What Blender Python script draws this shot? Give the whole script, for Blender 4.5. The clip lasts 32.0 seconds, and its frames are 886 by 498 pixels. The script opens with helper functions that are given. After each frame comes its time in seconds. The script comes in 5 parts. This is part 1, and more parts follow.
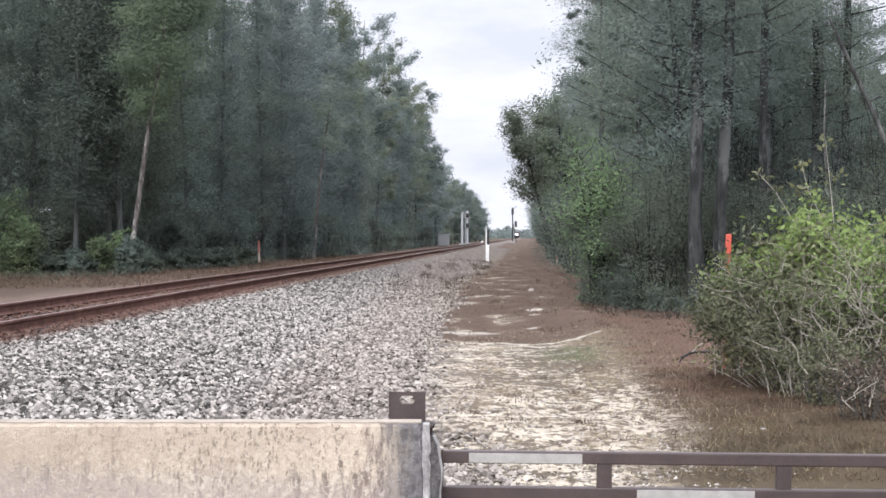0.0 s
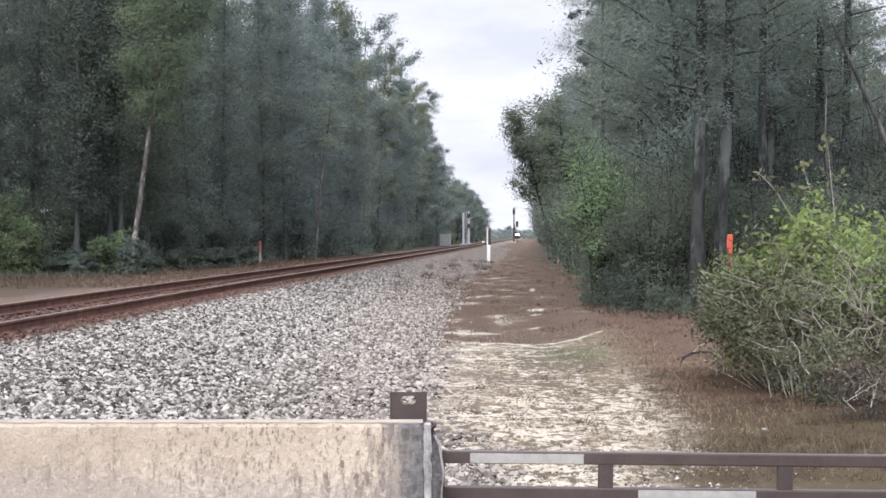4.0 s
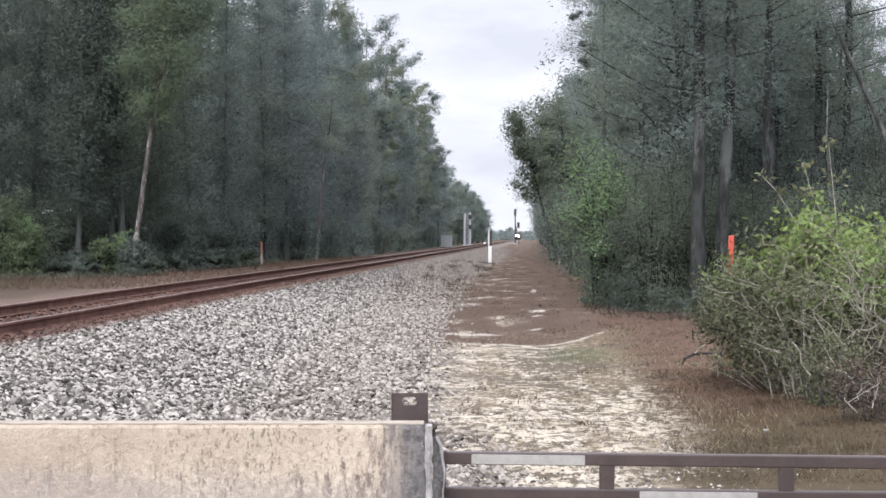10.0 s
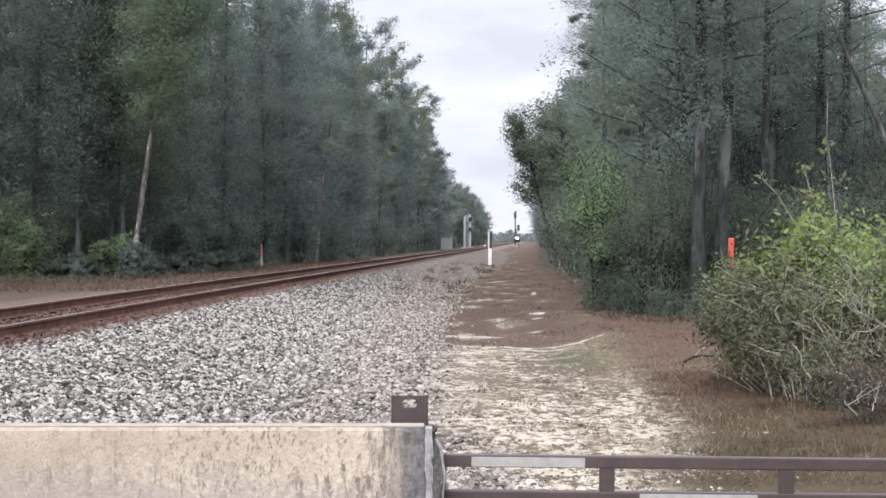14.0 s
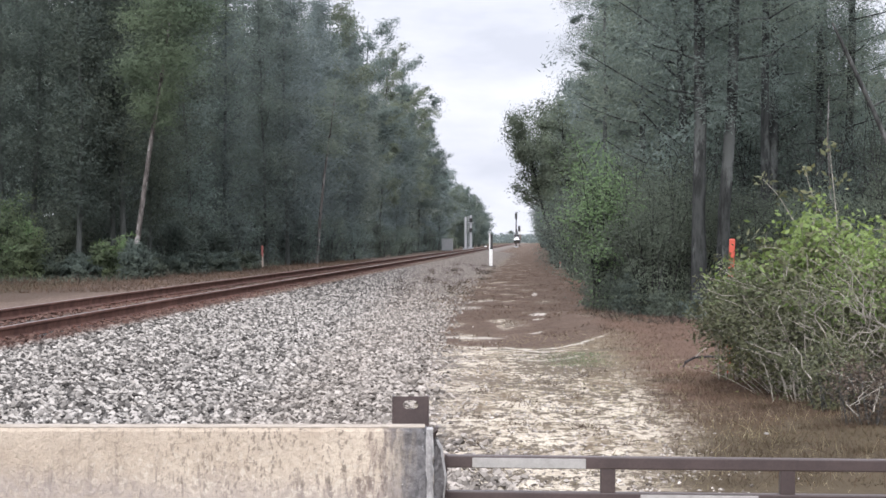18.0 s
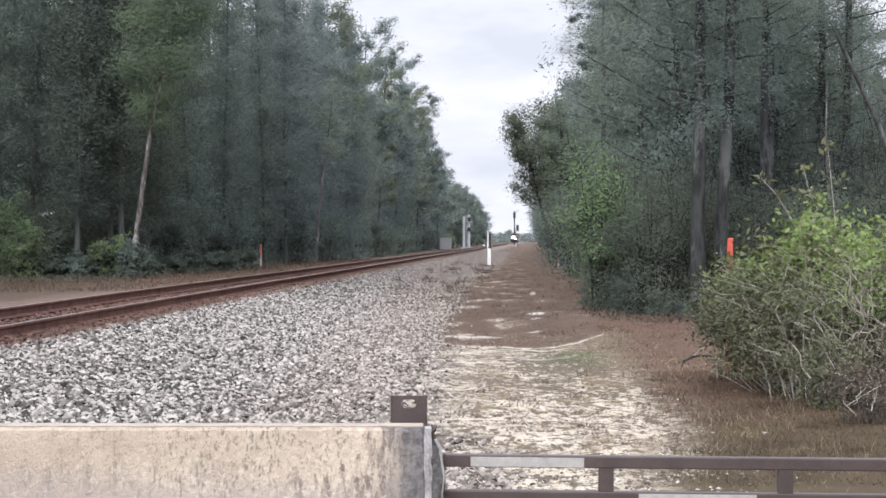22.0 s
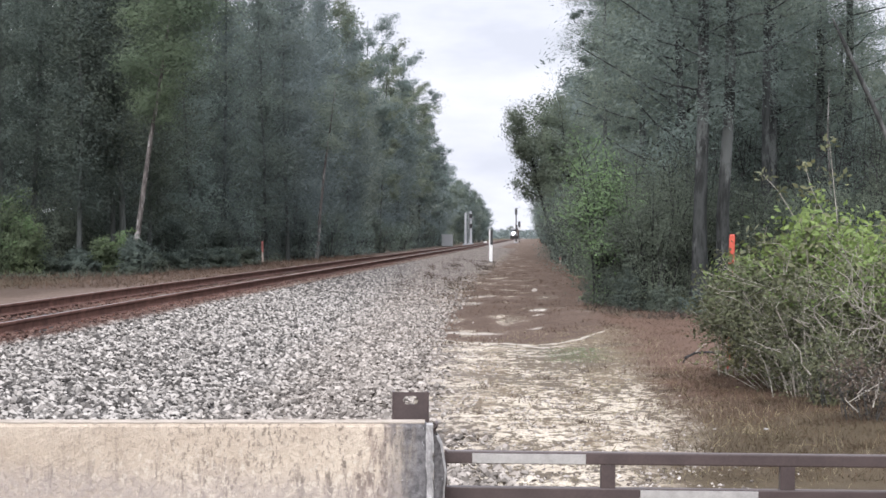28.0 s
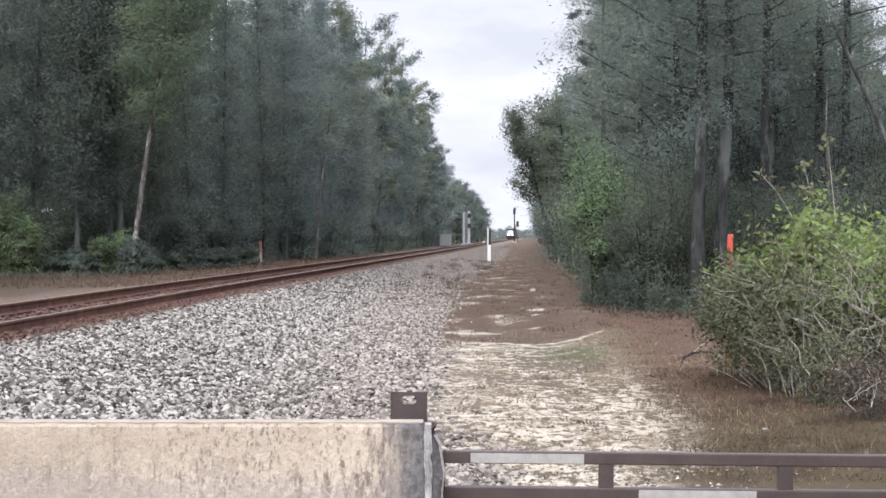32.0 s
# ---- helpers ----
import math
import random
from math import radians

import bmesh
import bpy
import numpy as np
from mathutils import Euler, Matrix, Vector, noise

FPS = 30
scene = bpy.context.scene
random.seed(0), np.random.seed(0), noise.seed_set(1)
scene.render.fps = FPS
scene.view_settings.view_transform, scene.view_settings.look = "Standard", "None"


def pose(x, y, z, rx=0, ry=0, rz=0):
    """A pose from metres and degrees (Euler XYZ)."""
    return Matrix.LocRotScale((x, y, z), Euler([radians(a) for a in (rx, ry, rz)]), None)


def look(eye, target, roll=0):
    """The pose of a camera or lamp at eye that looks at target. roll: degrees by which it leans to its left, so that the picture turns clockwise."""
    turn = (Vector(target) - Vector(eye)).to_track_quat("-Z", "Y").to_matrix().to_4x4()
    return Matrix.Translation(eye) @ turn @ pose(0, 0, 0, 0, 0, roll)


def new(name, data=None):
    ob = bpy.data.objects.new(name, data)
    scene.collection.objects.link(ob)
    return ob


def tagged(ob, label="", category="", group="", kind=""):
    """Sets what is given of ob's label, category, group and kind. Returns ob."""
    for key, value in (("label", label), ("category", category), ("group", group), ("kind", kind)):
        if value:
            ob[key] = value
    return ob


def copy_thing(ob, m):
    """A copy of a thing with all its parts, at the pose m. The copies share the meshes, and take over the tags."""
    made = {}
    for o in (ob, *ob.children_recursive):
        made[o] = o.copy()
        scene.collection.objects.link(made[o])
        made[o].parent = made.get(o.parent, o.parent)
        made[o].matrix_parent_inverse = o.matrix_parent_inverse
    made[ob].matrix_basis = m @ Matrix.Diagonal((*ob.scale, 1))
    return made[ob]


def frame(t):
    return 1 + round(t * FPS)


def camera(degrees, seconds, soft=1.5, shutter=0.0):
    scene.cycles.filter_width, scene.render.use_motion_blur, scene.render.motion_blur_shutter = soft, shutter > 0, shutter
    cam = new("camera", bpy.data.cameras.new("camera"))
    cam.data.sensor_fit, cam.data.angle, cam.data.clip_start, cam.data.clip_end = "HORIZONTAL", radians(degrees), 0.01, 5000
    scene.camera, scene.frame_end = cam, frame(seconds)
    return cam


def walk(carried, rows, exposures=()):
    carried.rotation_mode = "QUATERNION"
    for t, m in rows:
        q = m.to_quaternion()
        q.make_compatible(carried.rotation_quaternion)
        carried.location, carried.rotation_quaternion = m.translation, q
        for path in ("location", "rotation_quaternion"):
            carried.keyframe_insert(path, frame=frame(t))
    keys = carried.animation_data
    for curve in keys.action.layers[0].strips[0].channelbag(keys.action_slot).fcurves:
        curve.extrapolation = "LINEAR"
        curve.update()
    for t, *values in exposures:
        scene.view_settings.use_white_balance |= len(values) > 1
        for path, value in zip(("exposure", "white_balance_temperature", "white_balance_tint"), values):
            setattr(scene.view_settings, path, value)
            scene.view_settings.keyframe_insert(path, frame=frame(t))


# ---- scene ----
# ---- camera: held by hand at one spot with a zoomed lens, small sway of the view ----
EYE = (0.0, 0.0, 1.6)
cam = camera(25.0, 32.0, soft=1.6)
walk(cam, [(t, pose(*EYE, 90 + tilt, 0, turn)) for t, tilt, turn in [
    (0, -0.36, 2.444), (0.5, -0.353, 2.462), (1, -0.353, 2.451), (1.5, -0.356, 2.458), (2, -0.332, 2.469), (2.5, -0.339, 2.494),
    (3, -0.378, 2.469), (3.5, -0.356, 2.469), (5.5, -0.35, 2.54), (6, -0.335, 2.465), (6.5, -0.328, 2.444), (7, -0.328, 2.447),
    (7.5, -0.303, 2.466), (8, -0.303, 2.419), (8.5, -0.3, 2.419), (9, -0.278, 2.419), (9.5, -0.3, 2.419), (10, -0.321, 2.518),
    (10.5, -0.328, 2.543), (11, -0.325, 2.529), (11.5, -0.325, 2.568), (12, -0.346, 2.49), (12.5, -0.325, 2.525), (13, -0.275, 2.494),
    (13.5, -0.186, 2.469), (14, -0.25, 2.518), (14.5, -0.268, 2.518), (16.5, -0.278, 2.543), (17, -0.228, 2.543), (17.5, -0.228, 2.526),
    (18, -0.225, 2.543), (18.5, -0.2, 2.543), (19, -0.272, 2.533), (19.5, -0.346, 2.533), (20, -0.275, 2.554), (20.5, -0.218, 2.554),
    (21, -0.254, 2.508), (21.5, -0.197, 2.543), (22, -0.25, 2.494), (22.5, -0.228, 2.501), (23, -0.225, 2.518), (23.5, -0.225, 2.518),
    (24, -0.3, 2.533), (24.5, -0.258, 2.518), (25, -0.303, 2.543), (25.5, -0.228, 2.543), (27.5, -0.335, 2.557), (28, -0.35, 2.543),
    (28.5, -0.314, 2.522), (29, -0.332, 2.444), (29.5, -0.363, 2.494), (30, -0.325, 2.511), (30.5, -0.371, 2.494), (31, -0.353, 2.518),
    (31.5, -0.325, 2.518), (32, -0.356, 2.494),
]], exposures=[(0, 0.72, 6120, 16), (9, 0.68, 6120, 16), (19, 0.65, 6120, 16), (25, 0.68, 6120, 16), (32, 0.68, 6120, 16)])

# ---- light: bright overcast sky, a veiled sun behind the camera ----
SUN_UP, SUN_TURN = 40, 190          # degrees above the horizon; clockwise from +y
world = bpy.data.worlds.new("sky")
scene.world = world
world.use_nodes = True
wt = world.node_tree
wt.nodes.clear()


def wnode(kind, **values):
    n = wt.nodes.new(kind)
    for k, v in values.items():
        n.inputs[k].default_value = v
    return n


w_sky = wnode("ShaderNodeTexSky")
w_sky.sky_type, w_sky.sun_disc = "NISHITA", False
w_sky.sun_elevation, w_sky.sun_rotation = radians(SUN_UP), radians(SUN_TURN)
w_sky.dust_density = 4.0
w_co = wnode("ShaderNodeTexCoord")
w_map = wnode("ShaderNodeMapping", Scale=(2.2, 1.0, 7.0), Location=(0.3, 0.0, 0.15))
w_cloud = wnode("ShaderNodeTexNoise", Scale=3.2, Detail=6.0, Roughness=0.55)
w_ramp = wnode("ShaderNodeValToRGB")
w_ramp.color_ramp.elements[0].position, w_ramp.color_ramp.elements[0].color = 0.36, (5.2, 5.4, 5.65, 1)
w_ramp.color_ramp.elements[1].position, w_ramp.color_ramp.elements[1].color = 0.62, (7.1, 7.2, 7.3, 1)
w_mix = wnode("ShaderNodeMix")
w_mix.data_type = "RGBA"
w_mix.inputs[0].default_value = 0.96
w_back = wnode("ShaderNodeBackground", Strength=0.1)
w_out = wnode("ShaderNodeOutputWorld")
wt.links.new(w_co.outputs["Generated"], w_map.inputs[0])
wt.links.new(w_map.outputs[0], w_cloud.inputs["Vector"])
wt.links.new(w_cloud.outputs["Fac"], w_ramp.inputs[0])
wt.links.new(w_sky.outputs[0], w_mix.inputs[6])
wt.links.new(w_ramp.outputs[0], w_mix.inputs[7])
w_dir = wnode("ShaderNodeSeparateXYZ")
w_rise = wnode("ShaderNodeMapRange")           # an overcast sky grows brighter towards the zenith
for _i, _v in ((1, 0.12), (2, 1.0), (3, 0.1), (4, 0.34)):
    w_rise.inputs[_i].default_value = _v
wt.links.new(w_co.outputs["Generated"], w_dir.inputs[0])
wt.links.new(w_dir.outputs[2], w_rise.inputs[0])
wt.links.new(w_rise.outputs[0], w_back.inputs["Strength"])
wt.links.new(w_mix.outputs[2], w_back.inputs[0])
wt.links.new(w_back.outputs[0], w_out.inputs[0])

sun = new("sun", bpy.data.lights.new("sun", "SUN"))
sun.data.energy, sun.data.angle, sun.data.color = 2.6, radians(30), (1.0, 0.97, 0.93)
_a, _e = radians(SUN_TURN), radians(SUN_UP)
sun.matrix_world = look((math.sin(_a) * math.cos(_e) * 50, math.cos(_a) * math.cos(_e) * 50, math.sin(_e) * 50), (0, 0, 0))


# ---- materials ----
class Nodes:
    """A material with a Principled surface and short calls for its nodes."""

    def __init__(self, name, rough=0.8, metal=0.0):
        self.mat = bpy.data.materials.new(name)
        self.mat.use_nodes = True
        self.t = self.mat.node_tree
        self.bsdf = self.t.nodes["Principled BSDF"]
        self.bsdf.inputs["Roughness"].default_value = rough
        self.bsdf.inputs["Metallic"].default_value = metal
        if rough > 0.8:
            self.bsdf.inputs["Specular IOR Level"].default_value = 0.1    # dusty, porous surfaces
        self.co = self.t.nodes.new("ShaderNodeTexCoord").outputs["Object"]

    def put(self, socket, value):
        if isinstance(value, bpy.types.NodeSocket):
            self.t.links.new(value, socket)
        else:
            socket.default_value = value

    def noise(self, scale, detail=4.0, rough=0.6, stretch=None, seed=0.0):
        n = self.t.nodes.new("ShaderNodeTexNoise")
        n.inputs["Scale"].default_value, n.inputs["Detail"].default_value = scale, detail
        n.inputs["Roughness"].default_value = rough
        m = self.t.nodes.new("ShaderNodeMapping")
        m.inputs["Scale"].default_value = stretch or (1, 1, 1)
        m.inputs["Location"].default_value = (seed, seed * 1.7, seed * 0.6)
        self.t.links.new(self.co, m.inputs[0])
        self.t.links.new(m.outputs[0], n.inputs["Vector"])
        return n.outputs["Fac"]

    def cells(self, scale):
        n = self.t.nodes.new("ShaderNodeTexVoronoi")
        n.inputs["Scale"].default_value = scale
        self.t.links.new(self.co, n.inputs["Vector"])
        return n

    def axis(self, i):
        n = self.t.nodes.new("ShaderNodeSeparateXYZ")
        self.t.links.new(self.co, n.inputs[0])
        return n.outputs[i]

    def math(self, op, a, b=0.0):
        n = self.t.nodes.new("ShaderNodeMath")
        n.operation = op
        self.put(n.inputs[0], a)
        self.put(n.inputs[1], b)
        return n.outputs[0]

    def step(self, v, low, high, a=0.0, b=1.0):
        n = self.t.nodes.new("ShaderNodeMapRange")
        n.interpolation_type = "SMOOTHSTEP"
        for i, x in enumerate((v, low, high, a, b)):
            self.put(n.inputs[i], x)
        return n.outputs[0]

    def mix(self, f, a, b):
        n = self.t.nodes.new("ShaderNodeMix")
        n.data_type = "RGBA"
        self.put(n.inputs[0], f)
        for i, c in ((6, a), (7, b)):
            self.put(n.inputs[i], c if isinstance(c, bpy.types.NodeSocket) else (*c, 1))
        return n.outputs[2]

    def value(self, col, f):
        n = self.t.nodes.new("ShaderNodeHueSaturation")
        self.put(n.inputs["Value"], f)
        self.put(n.inputs["Color"], col)
        return n.outputs[0]

    def random(self):
        return self.t.nodes.new("ShaderNodeObjectInfo").outputs["Random"]

    def island(self):
        return self.t.nodes.new("ShaderNodeNewGeometry").outputs["Random Per Island"]

    def done(self, col, bump=None, depth=0.01, strength=0.5, rough=None):
        self.put(self.bsdf.inputs["Base Color"], col if isinstance(col, bpy.types.NodeSocket) else (*col, 1))
        if rough is not None:
            self.put(self.bsdf.inputs["Roughness"], rough)
        if bump is not None:
            b = self.t.nodes.new("ShaderNodeBump")
            b.inputs["Strength"].default_value, b.inputs["Distance"].default_value = strength, depth
            self.t.links.new(bump, b.inputs["Height"])
            self.t.links.new(b.outputs[0], self.bsdf.inputs["Normal"])
        return self.mat


def plain(name, a, b, scale=6.0, rough=0.7, metal=0.0, depth=0.004, stretch=None):
    """Two tones blended by a coarse and a fine noise, with fine relief."""
    k = Nodes(name, rough, metal)
    n1, n2 = k.noise(scale, 5, 0.65, stretch), k.noise(scale * 9, 3, 0.6, stretch, 3.0)
    f = k.step(k.math("ADD", k.math("MULTIPLY", n1, 0.65), k.math("MULTIPLY", n2, 0.35)), 0.36, 0.64)
    return k.done(k.mix(f, a, b), n2, depth)


def leafy(name, a, b, c, rough=0.55, through_light=0.25, gloss=0.12, hue=0.22):
    """Leaves: tone by island and by object, a share of light through the blade."""
    k = Nodes(name, max(rough, 0.7))
    k.bsdf.inputs["Specular IOR Level"].default_value = gloss
    r, o = k.island(), k.random()
    col = k.mix(r, a, b)
    col = k.mix(k.step(k.noise(0.35, 2), 0.42, 0.66), col, k.mix(r, b, c))
    olive = (c[0] * 1.12, c[1] * 1.0, c[2] * 0.66)
    col = k.mix(k.step(k.math("FRACT", k.math("MULTIPLY", o, 7.3)), 0.45, 0.95, 0.0, hue), col, olive)
    # random lighter and darker clumps paint lit and shaded leaf masses
    clump = k.step(k.noise(0.9, 3, 0.6, None, 4.0), 0.34, 0.66, 0.76, 1.24)
    col = k.value(col, k.math("MULTIPLY", clump, k.step(o, 0, 1, 0.8, 1.2)))
    k.done(col)
    tr = k.t.nodes.new("ShaderNodeBsdfTranslucent")
    k.t.links.new(col, tr.inputs[0])
    mx = k.t.nodes.new("ShaderNodeMixShader")
    mx.inputs[0].default_value = through_light
    k.t.links.new(k.bsdf.outputs[0], mx.inputs[1])
    k.t.links.new(tr.outputs[0], mx.inputs[2])
    k.t.links.new(mx.outputs[0], k.t.nodes["Material Output"].inputs[0])
    return k.mat


def ground_material():
    k = Nodes("ground", 0.95)
    x, y = k.axis(0), k.axis(1)
    big, mid, fine = k.noise(0.16, 4), k.noise(0.9, 5, 0.65, None, 2.0), k.noise(9, 4, 0.7, None, 5.0)
    streak = k.noise(1.1, 4, 0.6, (1.0, 0.22, 1.0), 9.0)
    grain = k.noise(55, 2, 0.6, None, 1.0)
    wob = k.math("MULTIPLY", k.math("SUBTRACT", mid, 0.5), 2.6)
    # sand with pale and tan parts
    sand = k.mix(k.step(mid, 0.30, 0.60), (0.44, 0.38, 0.29), (0.68, 0.61, 0.49))
    sand = k.mix(k.step(grain, 0.35, 0.7), sand, k.mix(fine, (0.23, 0.190, 0.142), (0.44, 0.385, 0.30)))
    lumps = k.math("ADD", k.math("MULTIPLY", k.noise(9.5, 6, 0.74, (1, 0.46, 1), 12.0), 0.8), k.math("MULTIPLY", mid, 0.2))
    crust = k.step(k.math("SUBTRACT", lumps, k.math("MULTIPLY", k.step(y, 17, 27, 0.0, 0.07), k.step(x, -1.0, 0.3))), 0.470, 0.512)
    sand = k.mix(crust, k.mix(fine, (0.078, 0.063, 0.045), (0.155, 0.127, 0.093)), sand)
    # dry grass and thatch in patches
    thatch = k.mix(fine, (0.112, 0.083, 0.054), (0.22, 0.172, 0.112))
    patch = k.step(k.math("ADD", k.math("MULTIPLY", streak, 0.6), k.math("MULTIPLY", fine, 0.4)), 0.50, 0.60)
    grown = k.math("MULTIPLY", k.step(k.math("ADD", x, wob), 0.3, 1.3), k.step(y, 20, 27))
    patch = k.math("MAXIMUM", patch, k.math("MULTIPLY", grown, k.step(k.math("ADD", k.math("MULTIPLY", mid, 0.5), k.math("MULTIPLY", fine, 0.5)), 0.40, 0.50)))
    col = k.mix(k.math("MULTIPLY", patch, 0.85), sand, thatch)
    # grey ballast that thins out towards the path
    edge = k.step(y, 14, 62, -0.9, -2.5)
    gf = k.step(k.math("SUBTRACT", k.math("ADD", x, wob), edge), -0.7, 0.7, 1.0, 0.0)
    # ground under the stones, cell edges darkened for the shade in the gaps
    cell = k.cells(17.0)
    stone = k.mix(k.step(cell.outputs["Distance"], 0.05, 0.6), (0.12, 0.112, 0.105), (0.036, 0.033, 0.031))
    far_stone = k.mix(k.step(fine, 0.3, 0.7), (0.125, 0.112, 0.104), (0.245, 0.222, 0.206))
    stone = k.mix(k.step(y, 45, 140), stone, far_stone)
    tan = k.step(k.math("ADD", k.math("ADD", k.math("ADD", x, 2.6), k.math("MULTIPLY", k.math("SUBTRACT", y, 17), 0.037)), k.math("MULTIPLY", wob, 0.6)), -0.5, 0.7, 0.0, 0.85)
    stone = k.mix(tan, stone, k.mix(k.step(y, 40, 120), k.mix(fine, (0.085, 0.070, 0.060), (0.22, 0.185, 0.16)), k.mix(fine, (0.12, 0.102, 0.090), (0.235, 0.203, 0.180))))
    col = k.mix(gf, col, stone)
    # reddish-brown dead growth further along the path, and by the bushes
    brown = k.mix(k.step(fine, 0.3, 0.7), (0.074, 0.050, 0.036), (0.122, 0.086, 0.064))
    brown = k.mix(k.step(k.math("ADD", k.math("MULTIPLY", streak, 0.6), k.math("MULTIPLY", mid, 0.4)), 0.46, 0.60, 0.0, 0.7), brown, k.mix(fine, (0.105, 0.077, 0.058), (0.175, 0.130, 0.100)))
    # the path bends away where wheels have turned: its near edge is a bow
    bow = k.math("ADD", 29.4, k.math("MULTIPLY", k.math("MAXIMUM", k.math("SUBTRACT", 0.1, x), 0.0), 1.1))
    over = k.math("MAXIMUM", k.math("SUBTRACT", x, 0.1), 0.0)
    bow = k.math("ADD", bow, k.math("MULTIPLY", k.math("MULTIPLY", over, over), 3.0))
    past = k.math("ADD", k.math("SUBTRACT", y, bow), k.math("MULTIPLY", k.math("SUBTRACT", mid, 0.5), 1.2))
    far = k.step(past, -0.1, 0.7)
    near_path = k.step(k.math("ADD", k.math("ADD", x, wob), k.step(y, 150, 300, 0.0, 2.3)), -2.8, -1.6)
    right = k.step(k.math("ADD", k.math("ADD", x, k.step(y, 13, 18, 0.65, 0.0)), k.math("MULTIPLY", wob, 0.6)), 1.0, 1.7)
    brown = k.mix(right, brown, k.mix(k.step(k.math("ADD", y, wob), 16.5, 20.5), k.mix(fine, (0.055, 0.041, 0.025), (0.108, 0.083, 0.050)), k.mix(fine, (0.092, 0.057, 0.040), (0.150, 0.098, 0.070))))
    bf = k.math("MAXIMUM", k.math("MULTIPLY", far, near_path), right)
    bare = k.step(streak, 0.55, 0.66, 0.0, 0.75)
    col = k.mix(bf, col, k.mix(k.math("MULTIPLY", bare, k.step(x, 1.2, 1.8, 1.0, 0.0)), brown, sand))
    # bare sandy hollows in the path
    for px, py, rx, ry, full in ((0.13, 43.0, 0.21, 1.2, 0.95), (0.08, 60.0, 0.10, 2.0, 0.6), (0.13, 39.8, 0.13, 0.5, 0.7), (0.05, 34.7, 0.17, 0.35, 0.5), (-1.65, 47.0, 0.55, 1.3, 0.45), (-1.95, 38.0, 0.45, 1.0, 0.5), (-1.25, 53.0, 0.35, 0.9, 0.4), (-1.0, 33.5, 0.6, 0.45, 0.55)):
        dx = k.math("DIVIDE", k.math("SUBTRACT", x, px), rx)
        dy = k.math("DIVIDE", k.math("SUBTRACT", y, py), ry)
        d = k.math("ADD", k.math("MULTIPLY", dx, dx), k.math("MULTIPLY", dy, dy))
        col = k.mix(k.step(k.math("ADD", d, k.math("MULTIPLY", k.math("ADD", wob, k.math("MULTIPLY", k.math("SUBTRACT", fine, 0.5), 4.0)), 0.35)), 0.3, 1.1, full, 0.0), col, (0.56, 0.52, 0.45))
    # pale ruts along the bow, broken in places
    broken = k.step(k.noise(1.6, 3, 0.6, (1, 0.5, 1), 14.0), 0.36, 0.50)
    for off, wide, x0, x1, full in ((0.0, 0.24, -1.9, 1.25, 0.75), (-0.75, 0.16, -0.6, 0.55, 0.7), (-1.5, 0.22, -0.3, 0.5, 0.6), (-2.6, 0.3, -0.2, 0.7, 0.5)):
        rut = k.math("ABSOLUTE", k.math("SUBTRACT", k.math("ADD", k.math("SUBTRACT", y, bow), k.math("MULTIPLY", k.math("SUBTRACT", mid, 0.5), 0.5)), off))
        rf = k.math("MULTIPLY", k.step(rut, wide * 0.35, wide, full, 0.0), k.math("MULTIPLY", k.step(x, x0 - 0.2, x0 + 0.2), k.step(x, x1 - 0.2, x1 + 0.1, 1.0, 0.0)))
        col = k.mix(k.math("MULTIPLY", rf, broken), col, (0.50, 0.46, 0.39))
    # forest floor, and tan verge beyond the rails
    verge = k.mix(k.step(fine, 0.3, 0.7), (0.10, 0.071, 0.056), (0.20, 0.150, 0.118))
    verge = k.mix(k.step(k.math("ADD", x, wob), -13.2, -11.6, 1.0, 0.0), verge, k.mix(fine, (0.062, 0.044, 0.033), (0.125, 0.090, 0.068)))
    col = k.mix(k.step(k.math("ADD", x, k.math("MULTIPLY", wob, 0.4)), -10.2, -9.7, 1.0, 0.0), col, verge)
    floor = k.math("MAXIMUM", k.step(k.math("ADD", x, wob), 3.6, 5.2), k.step(k.math("ADD", x, wob), -16.5, -14.2, 1.0, 0.0))
    col = k.mix(floor, col, k.mix(fine, (0.045, 0.038, 0.024), (0.10, 0.085, 0.05)))
    col = k.value(col, 0.74)
    return k.done(col, k.math("ADD", fine, k.math("MULTIPLY", grain, 0.6)), 0.03, 0.8)


